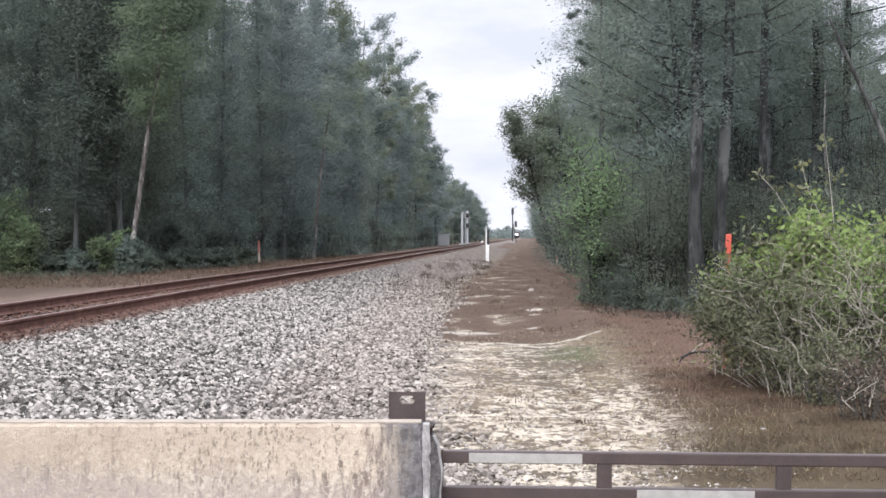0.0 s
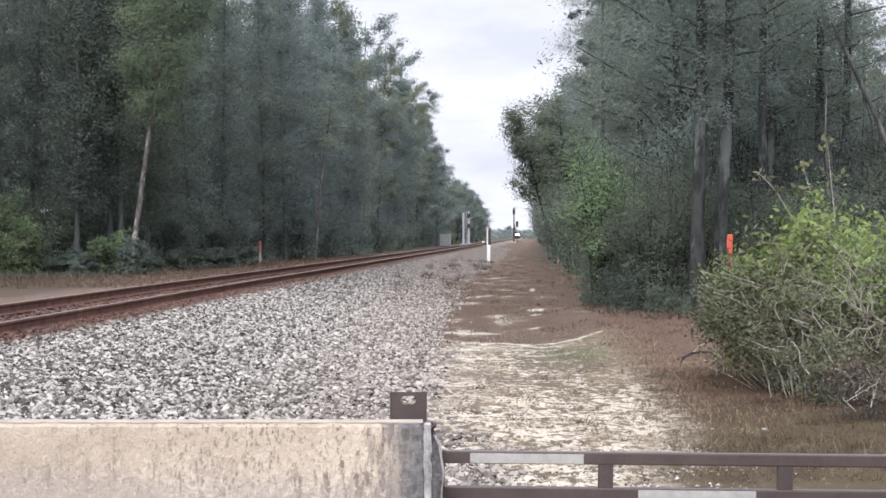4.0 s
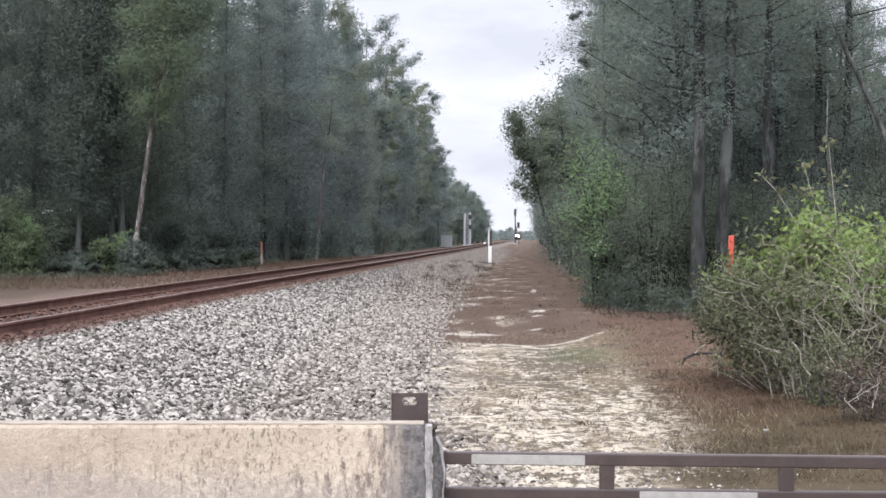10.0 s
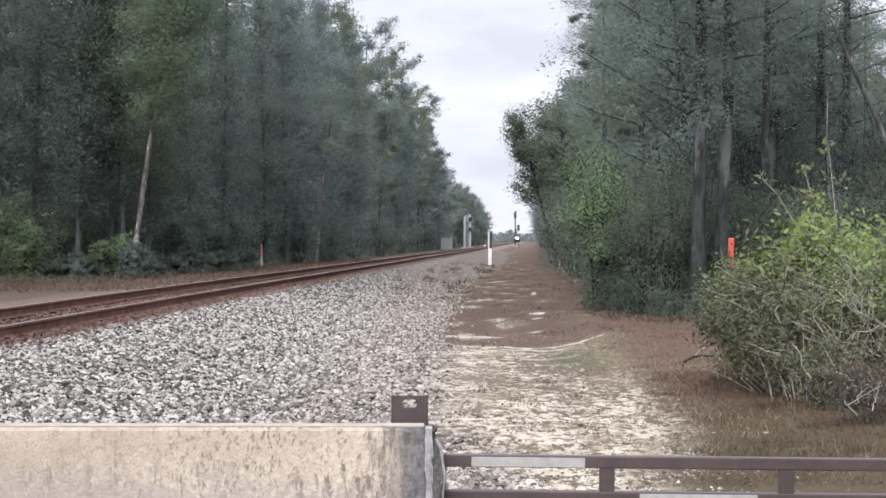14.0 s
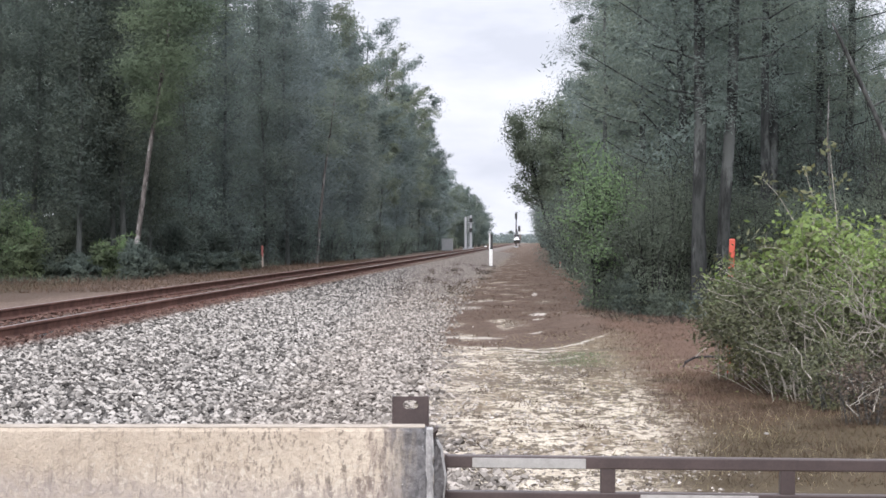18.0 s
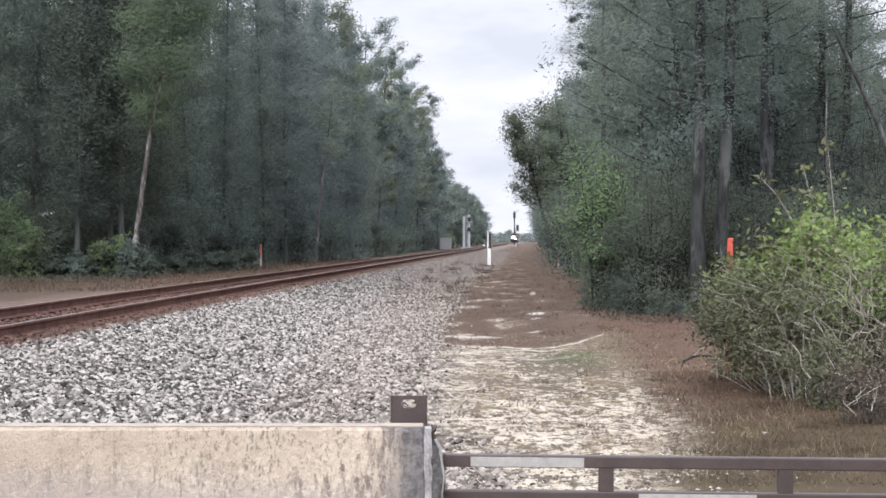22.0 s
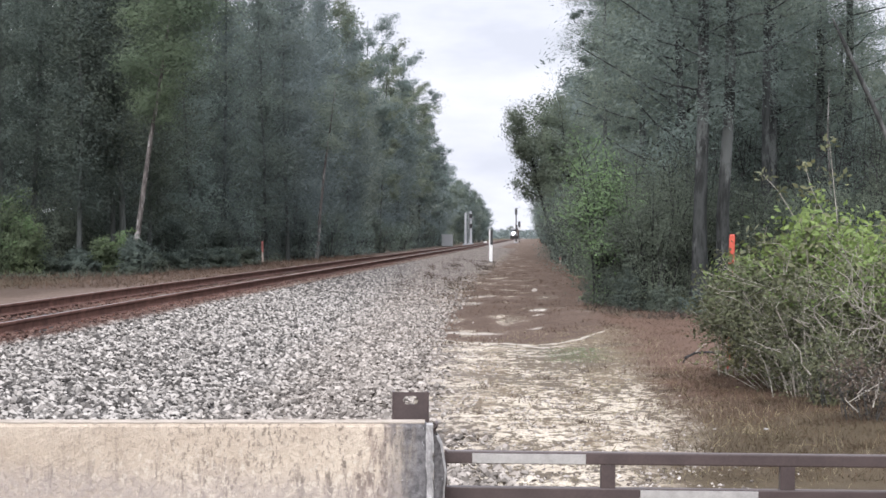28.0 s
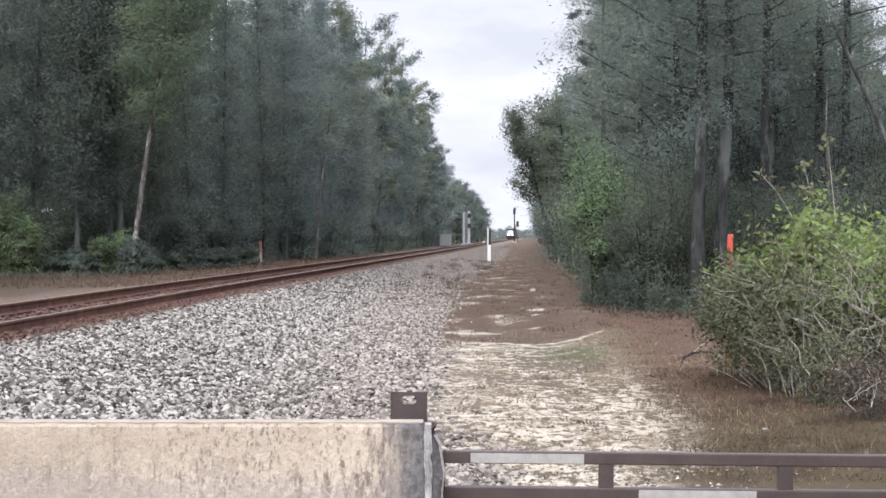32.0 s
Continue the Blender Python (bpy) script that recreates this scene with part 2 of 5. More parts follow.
def concrete_material():
    k = Nodes("stained_concrete", 0.9)
    n1, n2 = k.noise(2.2, 5), k.noise(30, 4, 0.7, None, 4.0)
    run = k.noise(17, 6, 0.70, (1, 1, 0.07), 2.0)
    spot = k.noise(62, 5, 0.72, (1, 1, 0.45), 7.0)
    col = k.mix(k.step(n1, 0.35, 0.65), (0.355, 0.295, 0.226), (0.465, 0.400, 0.315))
    col = k.mix(k.step(n2, 0.45, 0.7, 0.0, 0.4), col, (0.30, 0.255, 0.20))
    z, x = k.axis(2), k.axis(0)
    lower = k.step(k.math("ADD", z, k.math("MULTIPLY", k.math("SUBTRACT", run, 0.5), 0.16)), 0.58, 0.71, 1.0, 0.15)
    col = k.mix(k.math("MULTIPLY", k.step(run, 0.50, 0.66), lower), col, (0.15, 0.122, 0.10))
    col = k.mix(k.math("MULTIPLY", k.math("MULTIPLY", k.step(spot, 0.53, 0.585), k.step(run, 0.38, 0.52)), k.step(x, -2.0, -0.7, 0.08, 0.7)), col, (0.115, 0.093, 0.076))
    # greyer and darker towards the bottom
    low_grey = k.math("MULTIPLY", k.step(k.math("ADD", z, k.math("MULTIPLY", k.math("SUBTRACT", n1, 0.5), 0.25)), 0.50, 0.66, 0.75, 0.0), k.step(n2, 0.3, 0.6, 0.5, 1.0))
    col = k.mix(low_grey, col, (0.30, 0.262, 0.235))
    rust = k.math("MULTIPLY", k.step(x, -0.42, -0.25), k.step(run, 0.44, 0.6, 0.0, 0.7))
    col = k.mix(rust, col, (0.17, 0.125, 0.105))
    fleck = k.noise(44, 4, 0.7, (1, 1, 0.6), 3.3)
    col = k.mix(k.math("MULTIPLY", k.step(fleck, 0.55, 0.61), k.math("MULTIPLY", k.step(x, -2.2, -1.0, 0.15, 0.75), k.step(z, 0.60, 0.76, 1.0, 0.3))), col, (0.47, 0.42, 0.345))
    # grey, once-painted end
    end = k.step(k.math("ADD", x, k.math("MULTIPLY", k.math("SUBTRACT", run, 0.5), 0.3)), -0.33, -0.10)
    grey = k.mix(k.step(n2, 0.35, 0.62), (0.080, 0.077, 0.077), (0.15, 0.144, 0.143))
    grey = k.mix(k.step(spot, 0.66, 0.70), grey, (0.46, 0.46, 0.46))
    col = k.value(k.mix(end, col, grey), 0.92)
    return k.done(col, k.math("ADD", n2, k.math("ADD", k.math("MULTIPLY", run, 0.5), spot)), 0.016, 0.8)


M_GROUND = ground_material()
M_CONCRETE = concrete_material()
M_WORN = plain("worn_edge", (0.15, 0.145, 0.14), (0.36, 0.35, 0.335), 14, 0.9, 0, 0.01, (1, 1, 0.4))
M_LITTOP = plain("lit_top_concrete", (0.22, 0.192, 0.155), (0.31, 0.275, 0.23), 12, 0.95, 0, 0.003)
M_BROWN = plain("brown_paint", (0.031, 0.020, 0.018), (0.048, 0.032, 0.029), 9, 0.55, 0, 0.001)
M_TAPE = plain("reflective_tape", (0.22, 0.214, 0.20), (0.31, 0.30, 0.28), 20, 0.35, 0, 0.0005)
M_RUST = plain("rusty_rail", (0.068, 0.035, 0.028), (0.135, 0.072, 0.055), 3, 0.85, 0, 0.004)
M_RAILTOP = plain("rail_head", (0.075, 0.055, 0.047), (0.14, 0.108, 0.095), 5, 0.5, 0.4, 0.001)
M_TIE = plain("weathered_tie", (0.055, 0.042, 0.035), (0.15, 0.115, 0.09), 7, 0.95, 0, 0.01, (0.3, 3, 1))
M_STEEL = plain("galvanised", (0.30, 0.31, 0.32), (0.42, 0.43, 0.44), 8, 0.5, 0.3, 0.001)
M_BLACK = plain("black_paint", (0.012, 0.012, 0.013), (0.03, 0.03, 0.03), 6, 0.6)
M_WHITE = plain("white_paint", (0.50, 0.50, 0.485), (0.66, 0.66, 0.64), 6, 0.6, 0, 0.002)
M_GREY = plain("grey_cabinet", (0.20, 0.208, 0.212), (0.26, 0.268, 0.272), 4, 0.5)
M_ORANGE = plain("orange_plastic", (0.31, 0.045, 0.026), (0.41, 0.068, 0.036), 10, 0.5, 0, 0.001)
M_REDCAP = plain("faded_red", (0.21, 0.072, 0.060), (0.29, 0.108, 0.09), 10, 0.6)
M_POST = plain("weathered_post", (0.25, 0.20, 0.17), (0.42, 0.36, 0.31), 12, 0.9)
M_GLASS = plain("dark_glass", (0.01, 0.012, 0.015), (0.02, 0.022, 0.025), 2, 0.1)
M_BODY = plain("loco_body", (0.16, 0.165, 0.17), (0.22, 0.225, 0.23), 1.2, 0.5)
M_NOSE = plain("loco_nose", (0.30, 0.31, 0.32), (0.38, 0.39, 0.40), 1.2, 0.5)
M_UNDER = plain("underframe", (0.02, 0.02, 0.02), (0.05, 0.045, 0.04), 2, 0.9)
M_CAR = plain("freight_car", (0.10, 0.07, 0.055), (0.16, 0.11, 0.09), 1.0, 0.8)


def stone_material():
    k = Nodes("ballast_stone", 0.92)
    r = k.island()
    x, y = k.axis(0), k.axis(1)
    col = k.mix(k.step(r, 0.05, 0.95), (0.070, 0.065, 0.059), (0.430, 0.402, 0.362))
    wob = k.math("MULTIPLY", k.math("SUBTRACT", k.noise(0.9, 4), 0.5), 1.6)
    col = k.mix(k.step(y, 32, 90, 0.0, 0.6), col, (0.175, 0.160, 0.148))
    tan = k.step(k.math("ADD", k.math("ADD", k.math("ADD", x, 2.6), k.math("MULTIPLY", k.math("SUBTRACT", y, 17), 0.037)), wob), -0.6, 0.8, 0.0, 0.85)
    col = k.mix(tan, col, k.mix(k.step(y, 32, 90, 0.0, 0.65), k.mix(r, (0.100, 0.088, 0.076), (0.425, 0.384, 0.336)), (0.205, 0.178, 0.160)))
    col = k.mix(k.step(k.math("ADD", x, k.math("MULTIPLY", wob, 0.25)), -6.2, -5.85, 0.95, 0.0), col, k.mix(r, (0.055, 0.031, 0.025), (0.125, 0.075, 0.058)))
    col = k.value(col, 0.76)
    return k.done(col, k.noise(60, 3), 0.01, 0.5)


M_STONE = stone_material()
k_peb = Nodes("pebble", 0.95)
M_PEBBLE = k_peb.done(k_peb.mix(k_peb.island(), (0.08, 0.066, 0.056), (0.40, 0.37, 0.33)), k_peb.noise(80, 2), 0.004, 0.4)
M_RUSTSTONE = plain("rust_stone", (0.052, 0.030, 0.024), (0.115, 0.073, 0.058), 16, 0.95)


def bark_material(name, dark, light, patch):
    k = Nodes(name, 0.95)
    n1 = k.noise(10, 5, 0.7, (1, 1, 0.22))
    n2 = k.noise(2.6, 5, 0.7, (1, 1, 0.35), 6.0)
    col = k.mix(k.step(n1, 0.35, 0.62), dark, light)
    col = k.mix(k.step(n2, 0.52, 0.62, 0, 0.85), col, patch)
    return k.done(col, n1, 0.03, 0.9)


M_BARK = bark_material("pine_bark", (0.014, 0.0135, 0.013), (0.038, 0.037, 0.0375), (0.080, 0.078, 0.079))
M_PINEBARK = bark_material("grey_pine_bark", (0.017, 0.018, 0.017), (0.040, 0.043, 0.041), (0.090, 0.096, 0.091))
# bark close to the leaf tone, so trunks blend into the crowns
M_WOODBARK = bark_material("leaf_toned_bark", (0.045, 0.050, 0.047), (0.075, 0.081, 0.076), (0.098, 0.104, 0.099))
M_PALEBARK = bark_material("pale_bark", (0.045, 0.040, 0.037), (0.135, 0.124, 0.114), (0.31, 0.295, 0.28))
M_DEADWOOD = bark_material("dead_wood", (0.030, 0.031, 0.030), (0.085, 0.086, 0.082), (0.145, 0.146, 0.138))
M_TWIG = plain("dead_twig", (0.18, 0.166, 0.142), (0.39, 0.364, 0.312), 8, 0.9)
# tree leaf tones here are lifted and greyed, a veil of haze put into colour
M_LEAF_L = leafy("casuarina_foliage", (0.114, 0.143, 0.132), (0.138, 0.170, 0.154), (0.158, 0.188, 0.150), 0.5, 0.5, hue=0.42)
# dark leaves: own tone of the low shrubs, painted shade on other plants
M_LEAF_DARK_SHADED = leafy("dark_shaded_foliage", (0.064, 0.082, 0.071), (0.080, 0.099, 0.083), (0.088, 0.106, 0.080), 0.5, 0.45)
M_LEAF_R = leafy("pine_foliage", (0.124, 0.156, 0.140), (0.148, 0.181, 0.159), (0.166, 0.196, 0.146), 0.5, 0.55)
# paler, bluer leaves: distance haze painted into the far and middle trees
M_LEAF_HAZED = leafy("hazed_foliage", (0.145, 0.178, 0.174), (0.168, 0.200, 0.190), (0.182, 0.212, 0.182), 0.5, 0.5, hue=0.35)
M_LEAF_BRIGHT = leafy("bright_leaves", (0.100, 0.152, 0.046), (0.195, 0.268, 0.080), (0.265, 0.342, 0.112), 0.45, 0.4, 0.4)
M_LEAF_OLIVE = leafy("olive_leaves", (0.046, 0.052, 0.028), (0.132, 0.140, 0.072), (0.17, 0.166, 0.088), 0.5, 0.35, 0.4)
M_LEAF_PINE = leafy("young_pine_foliage", (0.118, 0.158, 0.104), (0.142, 0.184, 0.118), (0.158, 0.196, 0.120), 0.5, 0.5)
M_LEAF_THICKET = leafy("thicket_leaves", (0.092, 0.111, 0.084), (0.114, 0.136, 0.100), (0.132, 0.154, 0.106), 0.5, 0.55, hue=0.0)
M_LEAF_MID = leafy("mid_leaves", (0.075, 0.10, 0.058), (0.105, 0.132, 0.074), (0.125, 0.15, 0.076), 0.5, 0.4)
M_LEAF_YOUNG = leafy("young_leaves", (0.070, 0.112, 0.050), (0.098, 0.150, 0.062), (0.12, 0.17, 0.07), 0.45, 0.4, 0.3)
M_LEAF_LIGHT = leafy("light_leaves", (0.115, 0.178, 0.082), (0.165, 0.245, 0.112), (0.20, 0.285, 0.135), 0.45, 0.4, 0.3)
M_STRAW = leafy("dry_straw", (0.048, 0.037, 0.025), (0.098, 0.075, 0.048), (0.085, 0.070, 0.041), 0.9, 0.2)
M_REDSTRAW = leafy("red_straw", (0.056, 0.038, 0.028), (0.105, 0.073, 0.053), (0.092, 0.064, 0.044), 0.9, 0.2)
M_WEED = leafy("dead_weed", (0.045, 0.036, 0.032), (0.085, 0.066, 0.055), (0.07, 0.06, 0.04), 0.9, 0.2)
M_PALESTRAW = leafy("pale_straw", (0.14, 0.12, 0.078), (0.23, 0.20, 0.13), (0.15, 0.135, 0.078), 0.9, 0.2)


def lamp_material(name, colour, strength):
    m = bpy.data.materials.new(name)
    m.use_nodes = True
    b = m.node_tree.nodes["Principled BSDF"]
    b.inputs["Emission Color"].default_value, b.inputs["Emission Strength"].default_value = (*colour, 1), strength
    return m


M_HEADLIGHT = lamp_material("headlight_lens", (1.0, 0.96, 0.88), 42.0)


# ---- mesh tools ----
rng = np.random.default_rng(7)


def fast_mesh(name, verts, faces, mat, smooth=False, normals=None):
    """A mesh from arrays: verts (n, 3) and faces (m, 3 or 4); normals (n, 3) shade leaves as soft masses."""
    verts, faces = np.asarray(verts, np.float32), np.asarray(faces, np.int32)
    me = bpy.data.meshes.new(name)
    k = faces.shape[1]
    me.vertices.add(len(verts))
    me.vertices.foreach_set("co", verts.ravel())
    me.loops.add(faces.size)
    me.loops.foreach_set("vertex_index", faces.ravel())
    me.polygons.add(len(faces))
    me.polygons.foreach_set("loop_start", np.arange(0, faces.size, k, dtype=np.int32))
    me.polygons.foreach_set("use_smooth", np.full(len(faces), smooth))
    me.update(calc_edges=True)
    if normals is not None:
        me.normals_split_custom_set_from_vertices(np.asarray(normals, np.float32))
    me.materials.append(mat)
    return me


def part(name, bm, mat, parent=None, label="", smooth=False):
    """Links a bmesh or a finished mesh as one object, under a thing or a part."""
    if isinstance(bm, bmesh.types.BMesh):
        me = bpy.data.meshes.new(name)
        bmesh.ops.recalc_face_normals(bm, faces=bm.faces)
        bm.to_mesh(me)
        bm.free()
        me.materials.append(mat)
        for p in me.polygons:
            p.use_smooth = smooth
    else:
        me = bm
    ob = new(name, me)
    if parent is not None:
        ob.parent = parent
    if label:
        tagged(ob, label)
    return ob


def thing(name, label, category, m=None, group="", kind=""):
    ob = tagged(new(name), label, category, group, kind)
    if m is not None:
        ob.matrix_basis = m
    return ob


def box(bm, x0, x1, y0, y1, z0, z1, bevel=0.0):
    r = bmesh.ops.create_cube(bm, size=1.0)
    for v in r["verts"]:
        v.co = Vector((x0 + (v.co.x + 0.5) * (x1 - x0), y0 + (v.co.y + 0.5) * (y1 - y0), z0 + (v.co.z + 0.5) * (z1 - z0)))
    if bevel:
        edges = {e for v in r["verts"] for e in v.link_edges}
        bmesh.ops.bevel(bm, geom=list(edges), offset=bevel, segments=2, affect="EDGES", profile=0.6)
    return bm


def boxed(x0, x1, y0, y1, z0, z1, bevel=0.0):
    return box(bmesh.new(), x0, x1, y0, y1, z0, z1, bevel)


def rod(bm, a, b, r0, r1=None, n=8):
    a, b = Vector(a), Vector(b)
    d = b - a
    m = Matrix.Translation((a + b) / 2) @ d.to_track_quat("Z", "Y").to_matrix().to_4x4()
    bmesh.ops.create_cone(bm, cap_ends=True, segments=n, radius1=r0, radius2=r0 if r1 is None else r1, depth=d.length, matrix=m)
    return bm


def rodded(a, b, r0, r1=None, n=8):
    return rod(bmesh.new(), a, b, r0, r1, n)


def tubes(paths, n=6):
    """Verts and faces of tapering tubes along (points, radii)."""
    vs, fs, base = [], [], 0
    ring = np.linspace(0, 2 * np.pi, n, endpoint=False)
    for pts, rad in paths:
        pts = np.asarray(pts, float)
        d = np.gradient(pts, axis=0)
        d /= np.linalg.norm(d, axis=1)[:, None] + 1e-9
        up = np.where(np.abs(d[:, 2:3]) > 0.9, np.array([[1.0, 0, 0]]), np.array([[0, 0, 1.0]]))
        s = np.cross(d, up)
        s /= np.linalg.norm(s, axis=1)[:, None] + 1e-9
        u = np.cross(s, d)
        for i in range(len(pts)):
            vs.append(pts[i] + rad[i] * (np.cos(ring)[:, None] * s[i] + np.sin(ring)[:, None] * u[i]))
        for i in range(len(pts) - 1):
            for j in range(n):
                a, b = base + i * n + j, base + i * n + (j + 1) % n
                fs.append((a, b, b + n, a + n))
        base += n * len(pts)
    return np.concatenate(vs), np.array(fs)


def unit(a):
    return a / (np.linalg.norm(a, axis=1)[:, None] + 1e-9)


def blades(centres, spread, count, length, width, droop, r, quad=False, up=0.0, face=0.0):
    """Many small leaves round the centres: elongated triangles, or rhombs. Also the normals of the leaf masses."""
    m = np.repeat(centres, count, axis=0)
    n = len(m)
    sp = np.repeat(np.broadcast_to(np.asarray(spread, float).reshape(-1, 1), (len(centres), 1)), count, axis=0)
    c = m + r.normal(0, 1, (n, 3)) * sp * np.array([1, 1, 0.75])
    d = r.normal(0, 1, (n, 3))
    d[:, 2] = d[:, 2] * 0.6 - droop + up
    # leaves look outwards from their clump and their tree, and up to the light
    out = unit(c * np.array([1, 1, 0])) * 0.55 + (c - m) / sp * 0.40 + np.array([0, 0, 0.45])
    mass = unit(out + r.normal(0, 0.18, (n, 3)))
    g = mass * face + r.normal(0, 1, (n, 3)) * (1 - face)
    if face:
        d = d - mass * np.sum(d * mass, axis=1)[:, None] * 0.8 * face
    d = unit(d)
    s = unit(np.cross(d, g))
    turn = np.sum(np.cross(s, d) * mass, axis=1) < 0
    s[turn] *= -1
    ln, w = length * r.uniform(0.6, 1.3, (n, 1)), width * r.uniform(0.6, 1.3, (n, 1))
    k = 4 if quad else 3
    if quad:
        v = np.stack([c, c + d * ln * 0.45 + s * w / 2, c + d * ln, c + d * ln * 0.45 - s * w / 2], axis=1)
    else:
        v = np.stack([c - s * w / 2, c + s * w / 2, c + d * ln], axis=1)
    return v.reshape(-1, 3), np.arange(k * n).reshape(-1, k), np.repeat(mass, k, axis=0)


# ---- ground ----
PX = [-400, -40, -16, -12, -10.2, -9.5, -9.0, -6.25, -5.6, -3.3, -2.0, -0.5, 3.0, 8.0, 40, 400]
PZ = [0.0, 0.0, 0.10, 0.14, 0.16, 0.30, 0.36, 0.36, 0.29, 0.07, 0.0, 0.0, 0.02, 0.06, 0.0, 0.0]
RAIL_TOP, TRACK_X, GAUGE = 0.56, -7.35, 1.505


def ground_z(x, y):
    z = np.interp(x, PX, PZ)
    rough = 0.035 * np.sin(x * 1.7 + 0.4 * np.sin(y * 0.31)) * np.sin(y * 0.23 + x * 0.3)
    z = z + 0.17 * np.exp(-((x - 1.0) / 0.75) ** 2 - ((y - 40.0) / 4.5) ** 2)
    return z + rough * np.clip((x + 3.5) / 2.0, 0, 1) * np.clip((60 - np.abs(x)) / 40, 0, 1)


def build_ground():
    xs = np.unique(np.concatenate([np.linspace(-400, -60, 8), np.linspace(-60, -16, 12), np.linspace(-16, 6, 111), np.linspace(6, 60, 20), np.linspace(60, 400, 8)]))
    ys = np.unique(np.concatenate([np.linspace(-80, 10, 12), np.linspace(10, 70, 121), np.geomspace(70, 4000, 90)]))
    gx, gy = np.meshgrid(xs, ys)
    gz = ground_z(gx, gy) + np.where((gx > -16) & (gx < 6) & (gy < 120), rng.normal(0, 0.008, gx.shape), 0)
    v = np.stack([gx, gy, gz], axis=-1).reshape(-1, 3)
    w = len(xs)
    i, j = np.meshgrid(np.arange(len(ys) - 1), np.arange(w - 1), indexing="ij")
    a = (i * w + j).ravel()
    f = np.stack([a, a + 1, a + w + 1, a + w], axis=1)
    tagged(new("ground", fast_mesh("ground", v, f, M_GROUND, True)), "sandy ground with gravel, dry grass and brown thatch", "ground", kind="structure")


build_ground()

def stones(name, label, pts, size, mat, seed):
    """Broken stones, joined: squashed, jittered octahedra with cut corners."""
    r = np.random.default_rng(seed)
    n = len(pts)
    base = np.array([[1, 0, 0], [0.2, 1, 0.1], [-1, 0.1, 0], [-0.1, -1, 0], [0.35, 0.3, 0.8], [-0.4, -0.25, 0.75], [0, 0, -0.7]], float)
    tri = np.array([[0, 1, 4], [1, 5, 4], [1, 2, 5], [2, 3, 5], [3, 4, 5], [3, 0, 4], [1, 0, 6], [2, 1, 6], [3, 2, 6], [0, 3, 6]])
    v = base[None] * (1 + r.uniform(-0.28, 0.28, (n, 7, 3)))
    sc = size * r.lognormal(0, 0.24, (n, 1, 1)) * r.uniform(0.7, 1.1, (n, 1, 3)) * np.array([1.15, 1, 0.82])
    v = v * sc
    q, p = r.uniform(0, 2 * np.pi, n), r.normal(0, 0.75, n)
    cq, sq, cp, s_p = np.cos(q), np.sin(q), np.cos(p), np.sin(p)
    y2, z2 = v[..., 1] * cp[:, None] - v[..., 2] * s_p[:, None], v[..., 1] * s_p[:, None] + v[..., 2] * cp[:, None]
    v = np.stack([v[..., 0] * cq[:, None] - y2 * sq[:, None], v[..., 0] * sq[:, None] + y2 * cq[:, None], z2], axis=-1)
    v = v + pts[:, None, :]
    f = (tri[None] + 7 * np.arange(n)[:, None, None]).reshape(-1, 3)
    return tagged(new(name, fast_mesh(name, v.reshape(-1, 3), f, mat)), label, "gravel", kind="stuff")


def scatter(n, x0, x1, y0, y1, r, near=1.0):
    """Random places on the ground, denser towards y0."""
    u = r.uniform(0, 1, n) ** near
    x, y = r.uniform(x0, x1, n), y0 + u * (y1 - y0)
    return np.stack([x, y, ground_z(x, y)], axis=1)


def gravel_edge(y):
    return np.interp(y, [12.8, 15, 17, 25, 62], [-0.2, -0.65, -1.0, -1.38, -2.5])


def build_ballast():
    r = np.random.default_rng(11)
    p = scatter(76000, -6.3, 0.6, 12.0, 42, r, 1.25)
    p = p[(p[:, 1] > 13.6) | (p[:, 0] > -0.9)]
    keep = p[:, 0] < gravel_edge(p[:, 1]) + r.normal(0, 0.20, len(p))
    p = p[keep]
    p[:, 2] += r.uniform(-0.016, 0.03, len(p))
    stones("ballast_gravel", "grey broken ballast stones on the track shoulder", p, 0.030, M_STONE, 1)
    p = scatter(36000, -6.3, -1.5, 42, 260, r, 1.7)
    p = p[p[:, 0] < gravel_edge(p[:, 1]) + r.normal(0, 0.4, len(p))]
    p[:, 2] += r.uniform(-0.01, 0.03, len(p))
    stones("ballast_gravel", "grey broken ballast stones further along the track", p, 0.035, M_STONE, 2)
    p = scatter(5000, -9.1, -6.1, 18, 90, r, 1.5)
    p[:, 2] += r.uniform(0.0, 0.035, len(p))
    stones("track_gravel", "rust-stained stones between and beside the rails", p, 0.042, M_RUSTSTONE, 3)
    p = scatter(15000, -2.2, 2.4, 11.8, 40, r, 1.3)
    lump = np.sin(p[:, 0] * 5.1 + p[:, 1] * 1.3) * np.sin(p[:, 1] * 2.7 - p[:, 0] * 2.2)
    p = p[lump + r.normal(0, 0.5, len(p)) > -0.25]
    p = p[p[:, 1] + 3.0 * (p[:, 0] > -0.4) < r.uniform(20, 33, len(p))]
    p = p[p[:, 0] < 1.2 + r.normal(0, 0.3, len(p))]
    stones("path_pebbles", "pale and grey pebbles scattered on the sandy path", p, 0.014, M_PEBBLE, 4)


build_ballast()

# ---- railway track ----
def rail_dip(y):
    return float(np.interp(y, [12, 24, 30, 38, 50], [-0.045, -0.030, -0.020, -0.007, 0.0]))


def rail_profile():
    """Half of a flat-bottomed rail's outline, (across, up) from the foot."""
    half = [(0.070, 0.0), (0.070, 0.012), (0.020, 0.030), (0.009, 0.045), (0.009, 0.120), (0.034, 0.132), (0.037, 0.142), (0.037, 0.162), (0.028, 0.171)]
    return half + [(-a, b) for a, b in reversed(half)]


